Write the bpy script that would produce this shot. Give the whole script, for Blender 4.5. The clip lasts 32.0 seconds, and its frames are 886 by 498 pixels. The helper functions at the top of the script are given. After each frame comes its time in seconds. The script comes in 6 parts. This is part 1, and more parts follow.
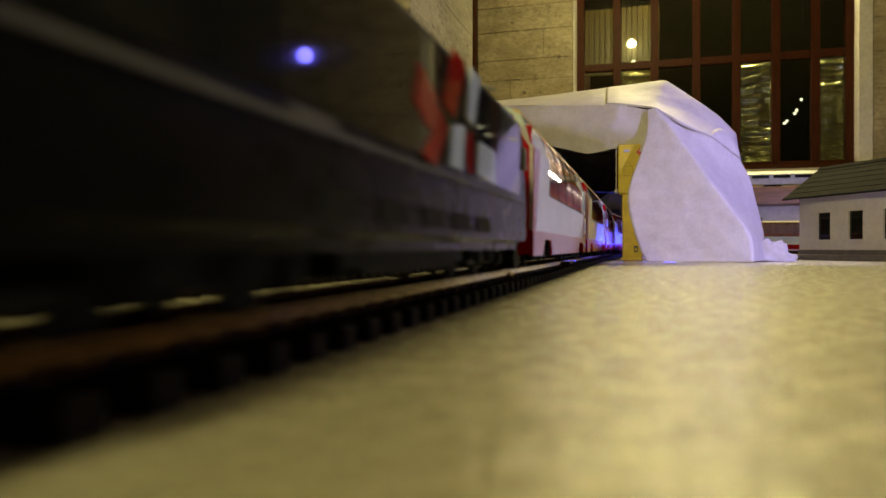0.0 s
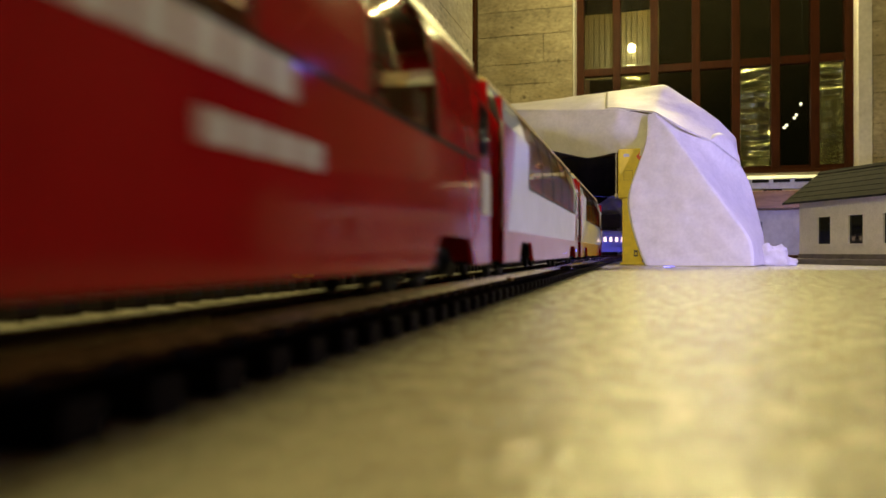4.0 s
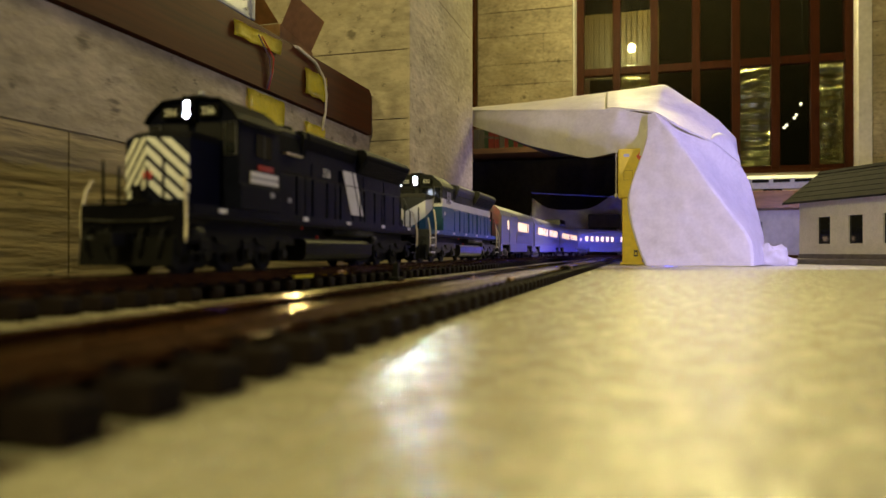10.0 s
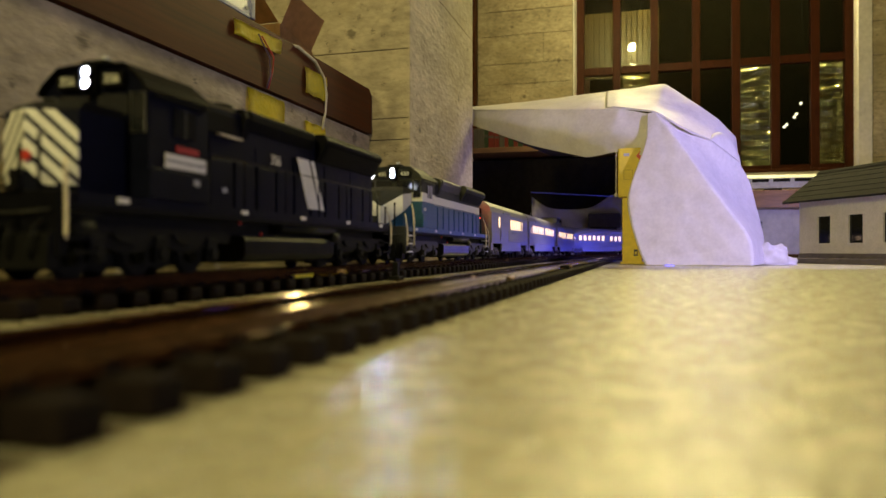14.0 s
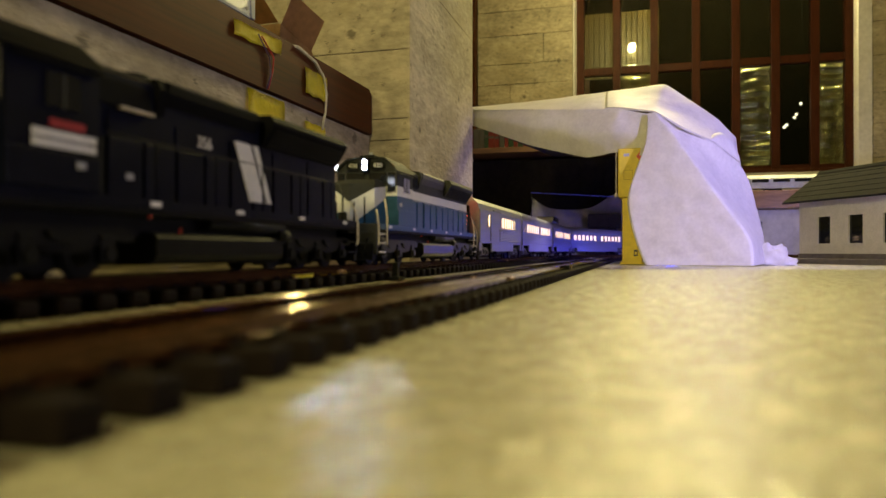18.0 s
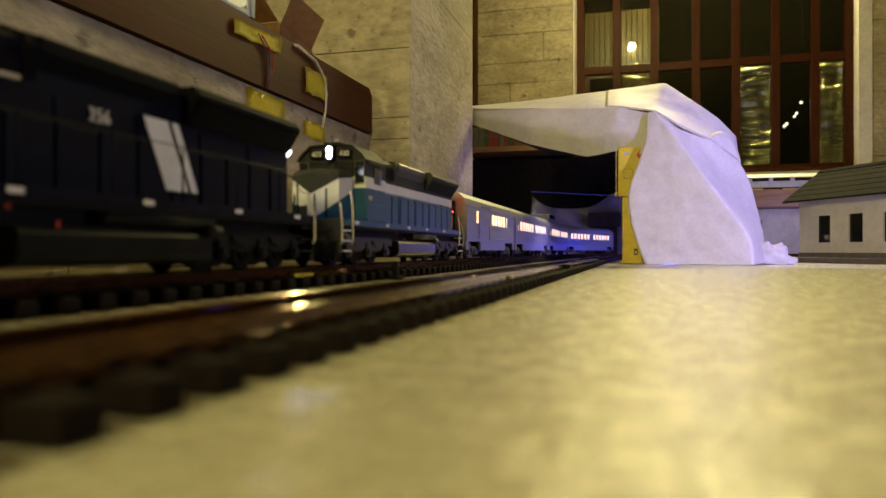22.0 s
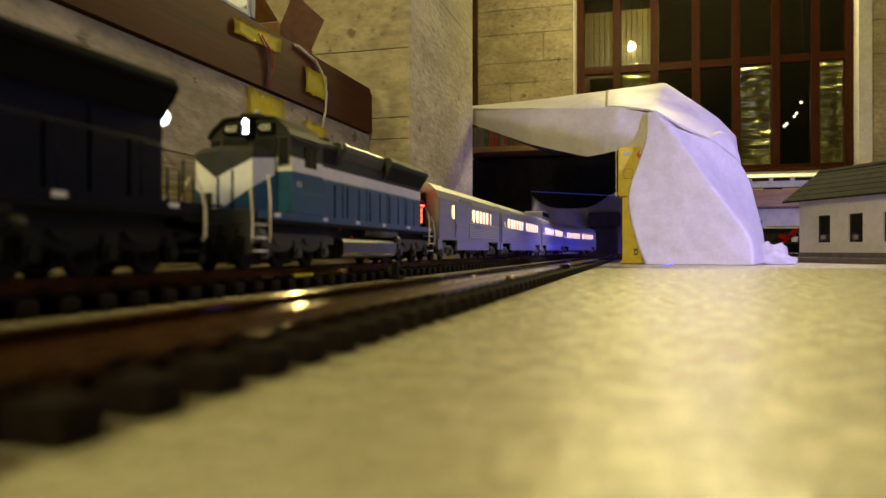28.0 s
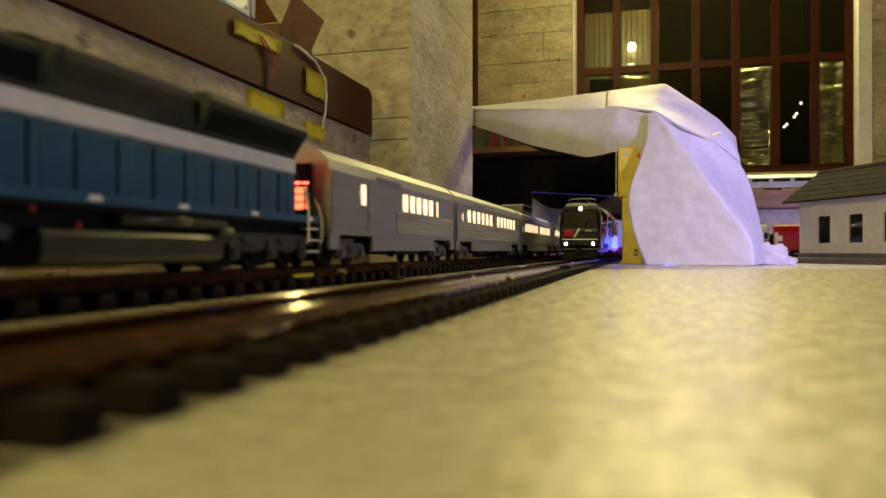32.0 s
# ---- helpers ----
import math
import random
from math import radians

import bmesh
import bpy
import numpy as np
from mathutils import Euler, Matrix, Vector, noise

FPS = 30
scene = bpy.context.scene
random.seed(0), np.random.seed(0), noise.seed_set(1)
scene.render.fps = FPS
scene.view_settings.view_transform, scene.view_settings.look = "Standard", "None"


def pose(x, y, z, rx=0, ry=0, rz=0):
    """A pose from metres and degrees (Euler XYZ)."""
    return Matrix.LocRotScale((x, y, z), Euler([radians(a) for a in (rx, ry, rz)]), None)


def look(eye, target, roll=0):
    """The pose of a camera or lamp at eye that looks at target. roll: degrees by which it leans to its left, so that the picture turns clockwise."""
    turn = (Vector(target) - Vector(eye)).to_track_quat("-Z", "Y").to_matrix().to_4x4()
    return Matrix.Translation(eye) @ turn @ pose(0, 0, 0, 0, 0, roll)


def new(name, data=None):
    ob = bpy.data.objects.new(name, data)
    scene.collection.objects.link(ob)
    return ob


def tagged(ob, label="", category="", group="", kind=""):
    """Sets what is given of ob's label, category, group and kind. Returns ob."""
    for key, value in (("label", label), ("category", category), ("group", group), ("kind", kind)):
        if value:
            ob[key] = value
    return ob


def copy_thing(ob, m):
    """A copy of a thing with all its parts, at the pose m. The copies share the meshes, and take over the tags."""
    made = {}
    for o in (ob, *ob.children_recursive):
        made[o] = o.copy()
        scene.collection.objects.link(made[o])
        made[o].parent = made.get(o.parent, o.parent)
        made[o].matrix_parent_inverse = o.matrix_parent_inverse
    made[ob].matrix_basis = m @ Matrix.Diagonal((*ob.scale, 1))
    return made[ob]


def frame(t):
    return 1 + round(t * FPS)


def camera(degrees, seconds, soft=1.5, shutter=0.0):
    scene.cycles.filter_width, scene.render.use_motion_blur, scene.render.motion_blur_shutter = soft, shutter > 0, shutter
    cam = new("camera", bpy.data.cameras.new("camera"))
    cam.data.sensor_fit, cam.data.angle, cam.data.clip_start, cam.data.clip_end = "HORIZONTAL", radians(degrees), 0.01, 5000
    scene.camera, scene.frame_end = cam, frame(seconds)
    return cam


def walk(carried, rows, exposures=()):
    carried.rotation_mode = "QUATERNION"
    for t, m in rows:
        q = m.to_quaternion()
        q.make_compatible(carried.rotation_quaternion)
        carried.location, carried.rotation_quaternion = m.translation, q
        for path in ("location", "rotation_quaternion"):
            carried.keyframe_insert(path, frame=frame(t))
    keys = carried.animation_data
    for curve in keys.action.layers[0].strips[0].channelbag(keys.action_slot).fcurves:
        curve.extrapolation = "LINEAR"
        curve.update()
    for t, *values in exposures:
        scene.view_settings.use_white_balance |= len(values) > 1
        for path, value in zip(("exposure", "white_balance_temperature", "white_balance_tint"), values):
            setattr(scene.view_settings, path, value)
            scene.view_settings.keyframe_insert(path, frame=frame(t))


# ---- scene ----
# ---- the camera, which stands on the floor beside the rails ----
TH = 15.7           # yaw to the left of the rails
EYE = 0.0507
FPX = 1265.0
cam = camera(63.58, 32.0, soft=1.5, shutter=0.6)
cam.data.dof.use_dof = True
cam.data.dof.focus_distance = 2.2
cam.data.dof.aperture_fstop = 5.0
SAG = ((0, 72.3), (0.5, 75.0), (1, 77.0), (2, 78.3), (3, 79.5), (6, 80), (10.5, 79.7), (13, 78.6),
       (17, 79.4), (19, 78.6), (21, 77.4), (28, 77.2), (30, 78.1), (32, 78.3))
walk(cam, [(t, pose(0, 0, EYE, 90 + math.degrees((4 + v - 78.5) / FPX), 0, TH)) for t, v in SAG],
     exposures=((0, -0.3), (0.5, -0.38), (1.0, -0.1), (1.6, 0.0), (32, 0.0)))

# ---- world and lights ----
world = bpy.data.worlds.new("night_room")
scene.world = world
world.use_nodes = True
wbg = world.node_tree.nodes["Background"]
wbg.inputs[0].default_value = (0.5, 0.42, 0.3, 1)
wbg.inputs[1].default_value = 0.03


def lamp(name, kind, place, target, power, colour, size=0.1, size_y=0.0, angle=0.0):
    data = bpy.data.lights.new(name, kind)
    data.energy, data.color = power, colour
    if kind == "AREA":
        data.size = size
        if size_y:
            data.shape, data.size_y = "RECTANGLE", size_y
    elif kind == "SPOT":
        data.spot_size, data.spot_blend, data.shadow_soft_size = radians(angle), 0.6, size
    else:
        data.shadow_soft_size = size
    ob = new(name, data)
    ob.matrix_world = look(place, target)
    return ob


WARM = (1.0, 0.86, 0.335)
lamp("ceiling_lamp_light", "POINT", (-0.12, 4.60, 2.135), (-0.12, 4.15, 0), 68, WARM, 0.042)
lamp("middle_lamp_light", "AREA", (-0.14, 3.05, 2.35), (-0.10, 2.6, 0), 3.5, WARM, 0.12)
lamp("rear_lamp_light", "AREA", (-0.34, -2.0, 1.70), (-0.8, 1.9, 0.35), 56, WARM, 0.5)
lamp("ledge_lamp_light", "POINT", (-1.25, 0.50, 1.30), (0, 0, 0), 30, WARM, 0.05)
lamp("violet_lamp_light", "POINT", (0.95, 2.39, 0.757), (0.4, 3.4, 0.25), 1.0, (0.16, 0.14, 1.0), 0.03)
lamp("violet_beam_light", "SPOT", (1.3, 1.55, 0.85), (0.28, 2.72, 0.28), 155, (0.46, 0.39, 1.0), 0.035, angle=46)
lamp("cool_lamp_light", "SPOT", (3.3, 1.0, 0.30), (-0.25, 1.35, 0.38), 88, (0.78, 0.73, 1.0), 0.02, angle=49)
lamp("tunnel_lamp_light", "POINT", (0.12, 4.25, 0.10), (0, 0, 0), 5.5, (0.05, 0.06, 1.0), 0.05)
# added one-sided fill for the white panel below the shelf
lamp("shelf_lamp_light", "AREA", (1.02, 5.20, 0.30), (0.85, 5.95, 0.25), 1.6, (0.45, 0.40, 1.0), 0.2)

# ---- materials ----
def mat(name, colour, rough=0.5, metal=0.0, var=0.12, scale=20.0, bump=0.0, bscale=120.0, emit=None, power=0.0,
        fine=4.0, dark=None, rvar=0.0, stretch=(1, 1, 1), spec=0.5, coat=0.0, grit=0.5, deep=5):
    """A surface with stains at one scale, grain at another, and relief."""
    m = bpy.data.materials.new(name)
    m.use_nodes = True
    nt = m.node_tree
    b = nt.nodes["Principled BSDF"]
    b.inputs["Roughness"].default_value, b.inputs["Metallic"].default_value = rough, metal
    b.inputs["Specular IOR Level"].default_value = spec
    b.inputs["Coat Weight"].default_value = coat
    tc = nt.nodes.new("ShaderNodeTexCoord")
    mp = nt.nodes.new("ShaderNodeMapping")
    mp.inputs["Scale"].default_value = stretch
    nt.links.new(tc.outputs["Object"], mp.inputs["Vector"])
    n1 = nt.nodes.new("ShaderNodeTexNoise")
    n1.inputs["Scale"].default_value, n1.inputs["Detail"].default_value = scale, 5
    n2 = nt.nodes.new("ShaderNodeTexNoise")
    n2.inputs["Scale"].default_value, n2.inputs["Detail"].default_value = scale * fine, 4
    nt.links.new(mp.outputs[0], n1.inputs["Vector"])
    nt.links.new(mp.outputs[0], n2.inputs["Vector"])
    mix = nt.nodes.new("ShaderNodeMix")
    mix.data_type = "FLOAT"
    mix.inputs[0].default_value = 0.45
    nt.links.new(n1.outputs[0], mix.inputs[2])
    nt.links.new(n2.outputs[0], mix.inputs[3])
    ramp = nt.nodes.new("ShaderNodeValToRGB")
    lo = dark or tuple(c * (1 - 2.2 * var) if c * (1 - 2.2 * var) > 0 else 0 for c in colour)
    hi = tuple(min(1, c * (1 + var)) for c in colour)
    ramp.color_ramp.elements[0].position, ramp.color_ramp.elements[1].position = 0.3, 0.62
    ramp.color_ramp.elements[0].color, ramp.color_ramp.elements[1].color = (*lo, 1), (*hi, 1)
    nt.links.new(mix.outputs[0], ramp.inputs[0])
    nt.links.new(ramp.outputs[0], b.inputs["Base Color"])
    rr = nt.nodes.new("ShaderNodeMapRange")
    rr.inputs[3].default_value, rr.inputs[4].default_value = max(0.02, rough - 0.12), min(1, rough + 0.12)
    if rvar:
        rr.inputs[1].default_value, rr.inputs[2].default_value = 0.35, 0.65
        rr.inputs[3].default_value, rr.inputs[4].default_value = rough - rvar, rough + rvar
    nt.links.new(mix.outputs[0] if rvar else n2.outputs[0], rr.inputs[0])
    nt.links.new(rr.outputs[0], b.inputs["Roughness"])
    if bump:
        n3 = nt.nodes.new("ShaderNodeTexNoise")
        n3.inputs["Scale"].default_value, n3.inputs["Detail"].default_value = bscale, deep
        n3.inputs["Roughness"].default_value = grit
        nt.links.new(mp.outputs[0], n3.inputs["Vector"])
        bp = nt.nodes.new("ShaderNodeBump")
        bp.inputs["Strength"].default_value, bp.inputs["Distance"].default_value = min(1, bump), 0.3 / bscale
        nt.links.new(n3.outputs[0], bp.inputs["Height"])
        nt.links.new(bp.outputs[0], b.inputs["Normal"])
    if emit:
        b.inputs["Emission Color"].default_value = (*emit, 1)
        b.inputs["Emission Strength"].default_value = power
    return m


def glass(name, tint=(0.5, 0.5, 0.5), rough=0.02, gloss=0.8):
    m = bpy.data.materials.new(name)
    m.use_nodes = True
    nt = m.node_tree
    nt.nodes.remove(nt.nodes["Principled BSDF"])
    out = nt.nodes["Material Output"]
    tr = nt.nodes.new("ShaderNodeBsdfTransparent")
    tr.inputs[0].default_value = (*tint, 1)
    gl = nt.nodes.new("ShaderNodeBsdfGlossy")
    gl.inputs["Roughness"].default_value = rough
    lw = nt.nodes.new("ShaderNodeLayerWeight")
    lw.inputs[0].default_value = 0.5
    po = nt.nodes.new("ShaderNodeMath")
    po.operation, po.inputs[1].default_value = "POWER", 4.0
    nt.links.new(lw.outputs["Facing"], po.inputs[0])
    fr = nt.nodes.new("ShaderNodeMath")
    fr.operation, fr.inputs[1].default_value, fr.inputs[2].default_value = "MULTIPLY_ADD", gloss, 0.03
    nt.links.new(po.outputs[0], fr.inputs[0])
    mx = nt.nodes.new("ShaderNodeMixShader")
    nt.links.new(fr.outputs[0], mx.inputs[0])
    nt.links.new(tr.outputs[0], mx.inputs[1])
    nt.links.new(gl.outputs[0], mx.inputs[2])
    nt.links.new(mx.outputs[0], out.inputs[0])
    return m


M = dict(
    fleece=mat("fleece", (0.475, 0.455, 0.345), 0.25, var=0.02, scale=60, bump=1.0, bscale=230, fine=6, spec=1.0, grit=0.5, deep=3, rvar=0.09),
    cloth=mat("draped_fleece", (0.78, 0.76, 0.74), 0.52, var=0.07, scale=16, bump=0.3, bscale=200, fine=5),
    floor=mat("grey_floor", (0.22, 0.21, 0.21), 0.55, var=0.15, scale=6, bump=0.1),
    concrete=mat("board_marked_concrete", (0.40, 0.345, 0.245), 0.85, var=0.24, scale=4.5, bump=0.5, bscale=34, fine=6,
                 stretch=(1, 0.8, 1.9)),
    grained=mat("grained_concrete", (0.33, 0.265, 0.15), 0.8, var=0.26, scale=6.0, bump=0.8, bscale=16, fine=4.5,
                stretch=(1, 0.32, 2.6)),
    joint=mat("concrete_joint", (0.17, 0.15, 0.11), 0.95, var=0.2, scale=30),
    board=mat("varnished_brown_board", (0.070, 0.019, 0.007), 0.5, var=0.22, scale=4, stretch=(9, 0.25, 9), spec=0.08),
    frame=mat("brown_window_wood", (0.052, 0.0135, 0.0044), 0.5, spec=0.12, var=0.2, scale=10, stretch=(4, 4, 0.6)),
    shelf=mat("shelf_wood", (0.19, 0.10, 0.05), 0.5, var=0.2, scale=8, stretch=(0.5, 4, 4)),
    ceilwood=mat("ceiling_boards", (0.35, 0.2, 0.09), 0.5, var=0.2, scale=5, stretch=(6, 0.4, 1)),
    plaster=mat("white_plaster", (0.66, 0.64, 0.62), 0.8, var=0.08, scale=8, bump=0.2, bscale=60),
    # matt black of the boxes and of the added sheets that make shade
    black=mat("matt_black", (0.045, 0.036, 0.030), 0.9, var=0.2, scale=20, bump=0.2),
    nightglass=glass("window_glass", (0.75, 0.78, 0.75)),
    night=mat("night_dark", (0.0032, 0.003, 0.002), 0.9, var=0.2, spec=0.0),
    # dark colour stands in for the unlit part of the room
    hallwall=mat("unlit_room_wall", (0.09, 0.075, 0.06), 0.6, var=0.2, scale=3, stretch=(3, 3, 0.4)),
    # tone of the lamplit ceiling as the panes mirror it
    ceilreflect=mat("reflected_ceiling_strips", (0.105, 0.066, 0.013), 0.35, var=0.25, scale=9, stretch=(5, 5, 0.3)),
    tin=mat("rippled_tin", (0.92, 0.82, 0.50), 0.22, 0.9, var=0.15, scale=12),
    glint=mat("small_lamp", (0.9, 0.9, 0.85), 0.4, emit=(1.0, 0.85, 0.6), power=3),
    yellow=mat("yellow_paint", (0.62, 0.47, 0.03), 0.45, var=0.08, scale=14, bump=0.05),
    yellowdark=mat("yellow_edge", (0.3, 0.22, 0.02), 0.5),
    tape=mat("yellow_tape", (0.95, 0.83, 0.03), 0.35, var=0.05, scale=40, bump=0.35, bscale=60),
    sticker_red=mat("red_sticker", (0.6, 0.05, 0.03), 0.4),
    label_grey=mat("grey_label", (0.35, 0.36, 0.4), 0.4),
    label_dark=mat("dark_label", (0.04, 0.04, 0.05), 0.4),
    cord=mat("pale_cord", (0.55, 0.5, 0.42), 0.6),
    wire_red=mat("red_wire", (0.4, 0.03, 0.03), 0.4),
    wire_dark=mat("violet_wire", (0.08, 0.04, 0.12), 0.4),
    cardboard=mat("cardboard", (0.44, 0.26, 0.11), 0.8, var=0.12, scale=12, bump=0.15),
    case=mat("silver_case", (0.55, 0.57, 0.62), 0.35, 0.4, var=0.06, scale=20),
    case_edge=mat("blue_case_edge", (0.08, 0.09, 0.25), 0.4),
    rail=mat("brown_rail", (0.125, 0.058, 0.025), 0.065, 0.65, var=0.2, scale=60, stretch=(1, 0.2, 1), rvar=0.03),
    tie=mat("black_sleeper", (0.012, 0.008, 0.0075), 0.75, spec=0.06, var=0.25, scale=90, stretch=(0.3, 3, 3), bump=0.4, bscale=160),
    brass=mat("brass_joiner", (0.7, 0.5, 0.2), 0.25, 1.0, var=0.1),
    navy=mat("navy_paint", (0.0030, 0.0037, 0.0115), 0.45, var=0.15, scale=25, spec=0.06),
    blackloco=mat("black_paint", (0.0042, 0.0042, 0.0060), 0.6, var=0.2, scale=30, spec=0.03),
    soot=mat("black_underframe", (0.005, 0.005, 0.005), 0.6, var=0.25, scale=60, bump=0.1, spec=0.1),
    tankdark=mat("black_fuel_tank", (0.009, 0.009, 0.008), 0.5, var=0.2, scale=30, spec=0.05),
    tank=mat("fuel_tank_grey", (0.030, 0.029, 0.023), 0.36, var=0.2, scale=30, spec=0.35),
    white=mat("white_paint", (0.75, 0.74, 0.70), 0.42, var=0.05, scale=30),
    bodywhite=mat("pearl_white_paint", (0.70, 0.81, 0.92), 0.045, var=0.03, scale=12, spec=0.3, rvar=0.02),
    handrail=mat("ivory_handrail", (0.62, 0.55, 0.42), 0.45),
    gnblue=mat("slate_blue_paint", (0.022, 0.085, 0.16), 0.4, var=0.1, scale=25, spec=0.25),
    gngrey=mat("grey_green_paint", (0.038, 0.039, 0.033), 0.6, var=0.12, scale=25, spec=0.12),
    redpaint=mat("red_paint", (0.36, 0.006, 0.009), 0.10, var=0.06, scale=10, spec=0.35, rvar=0.03),
    rededge=mat("dull_red_paint", (0.33, 0.02, 0.02), 0.35),
    cream=mat("cream_rim", (0.75, 0.6, 0.3), 0.4, var=0.06),
    carglass=glass("tinted_car_glass", (0.80, 0.72, 0.66), rough=0.04, gloss=0.1),
    cabglass=mat("dark_cab_glass", (0.012, 0.013, 0.015), 0.05, var=0.05, rvar=0.03),
    ledwhite=mat("white_headlight", (0.9, 0.9, 1), 0.3, emit=(0.80, 0.88, 1.0), power=60),
    ledbright=mat("bright_headlight", (0.9, 0.9, 1), 0.3, emit=(0.62, 0.76, 1.0), power=66000),
    ledrear=mat("white_rear_light", (0.9, 0.9, 1), 0.3, emit=(0.86, 0.92, 1.0), power=8),
    ledwarm=mat("warm_headlight", (0.9, 0.9, 0.8), 0.3, emit=(1.0, 0.86, 0.68), power=9),
    ledred=mat("red_marker_light", (0.8, 0.05, 0.03), 0.3, emit=(1.0, 0.05, 0.03), power=14),
    ledspot=mat("ceiling_spot", (0.9, 0.7, 0.5), 0.3, emit=(1.0, 0.42, 0.14), power=190),
    ledspotw=mat("white_ceiling_spot", (0.9, 0.9, 0.9), 0.3, emit=(1.0, 0.93, 0.82), power=70),
    lit=mat("lit_window", (0.9, 0.8, 0.6), 0.3, emit=(1.0, 0.66, 0.36), power=2.0),
    litred=mat("lit_red_window", (0.8, 0.2, 0.1), 0.3, emit=(1.0, 0.2, 0.08), power=2.2),
    truckgrey=mat("weathered_bogie", (0.020, 0.018, 0.015), 0.55, var=0.25, scale=50, bump=0.1),
    steel=mat("brushed_steel", (0.25, 0.25, 0.265), 0.46, 0.35, var=0.08, scale=20, stretch=(0.2, 4, 4)),
    bogiegrey=mat("grey_bogie", (0.11, 0.105, 0.10), 0.5, 0.3, var=0.2, scale=60, bump=0.1),
    steeldark=mat("dull_steel_roof", (0.20, 0.20, 0.21), 0.45, 0.5, var=0.1, scale=20),
    seat=mat("orange_seat", (0.5, 0.12, 0.04), 0.7, var=0.15, scale=60),
    roofslate=mat("dark_roof_felt", (0.022, 0.021, 0.028), 0.9, var=0.15, scale=30, bump=0.3, spec=0.1),
    stationwall=mat("station_wall_white", (0.74, 0.71, 0.74), 0.7, var=0.06, scale=30, bump=0.1),
    platform=mat("platform_grey", (0.17, 0.15, 0.16), 0.8, var=0.15, scale=30, bump=0.2),
    book_red=mat("red_book", (0.15, 0.015, 0.015), 0.6), book_green=mat("green_book", (0.02, 0.05, 0.025), 0.6),
    book_grey=mat("grey_book", (0.08, 0.075, 0.07), 0.6), book_ivory=mat("ivory_book", (0.5, 0.45, 0.35), 0.6),
    bluelight=mat("blue_light_strip", (0.1, 0.1, 0.8), 0.4, emit=(0.12, 0.14, 1.0), power=0.16),
)



def translucent(m, weight, colour):
    """Lets light glow through a thin cloth."""
    nt = m.node_tree
    b, out = nt.nodes["Principled BSDF"], nt.nodes["Material Output"]
    tl = nt.nodes.new("ShaderNodeBsdfTranslucent")
    tl.inputs[0].default_value = (*colour, 1)
    mx = nt.nodes.new("ShaderNodeMixShader")
    mx.inputs[0].default_value = weight
    nt.links.new(b.outputs[0], mx.inputs[1])
    nt.links.new(tl.outputs[0], mx.inputs[2])
    nt.links.new(mx.outputs[0], out.inputs[0])


translucent(M["cloth"], 0.22, (0.8, 0.78, 0.8))

# ---- mesh helpers ----
def box(bm, x0, x1, y0, y1, z0, z1, bev=0.0):
    b = bmesh.new() if bev else bm
    v = [b.verts.new(p) for p in ((x0, y0, z0), (x1, y0, z0), (x1, y1, z0), (x0, y1, z0),
                                  (x0, y0, z1), (x1, y0, z1), (x1, y1, z1), (x0, y1, z1))]
    for f in ((3, 2, 1, 0), (4, 5, 6, 7), (0, 1, 5, 4), (1, 2, 6, 5), (2, 3, 7, 6), (3, 0, 4, 7)):
        b.faces.new([v[i] for i in f])
    if bev:
        bmesh.ops.bevel(b, geom=b.edges[:], offset=bev, segments=2, profile=0.6, affect="EDGES")
        me = bpy.data.meshes.new("tmp")
        b.to_mesh(me)
        b.free()
        bm.from_mesh(me)
        bpy.data.meshes.remove(me)
    return bm


def at_axis(axis, a, p, q):
    return (a, p, q) if axis == "x" else (p, a, q) if axis == "y" else (p, q, a)


def prism(bm, pts, axis, a, b, smooth=False):
    """A polygon in the plane across the axis, extruded from a to b."""
    lo = [bm.verts.new(at_axis(axis, a, *p)) for p in pts]
    hi = [bm.verts.new(at_axis(axis, b, *p)) for p in pts]
    n = len(pts)
    fs = [bm.faces.new(lo[::-1]), bm.faces.new(hi)]
    for i in range(n):
        f = bm.faces.new((lo[i], lo[(i + 1) % n], hi[(i + 1) % n], hi[i]))
        f.smooth = smooth
        fs.append(f)
    bmesh.ops.recalc_face_normals(bm, faces=fs)
    return bm


def cyl(bm, c, r, h, axis="z", seg=14, r2=None):
    """A cylinder or cone round the axis, centred at c, h long."""
    i = "xyz".index(axis)
    ring = []
    for k, rad in ((-1, r), (1, r if r2 is None else r2)):
        row = []
        for j in range(seg):
            a = 2 * math.pi * j / seg
            p = list(at_axis(axis, k * h / 2, rad * math.cos(a), rad * math.sin(a)))
            row.append(bm.verts.new((p[0] + c[0], p[1] + c[1], p[2] + c[2])))
        ring.append(row)
    fs = [bm.faces.new(ring[0][::-1]), bm.faces.new(ring[1])]
    for j in range(seg):
        f = bm.faces.new((ring[0][j], ring[0][(j + 1) % seg], ring[1][(j + 1) % seg], ring[1][j]))
        f.smooth = True
        fs.append(f)
    bmesh.ops.recalc_face_normals(bm, faces=fs)
    return bm


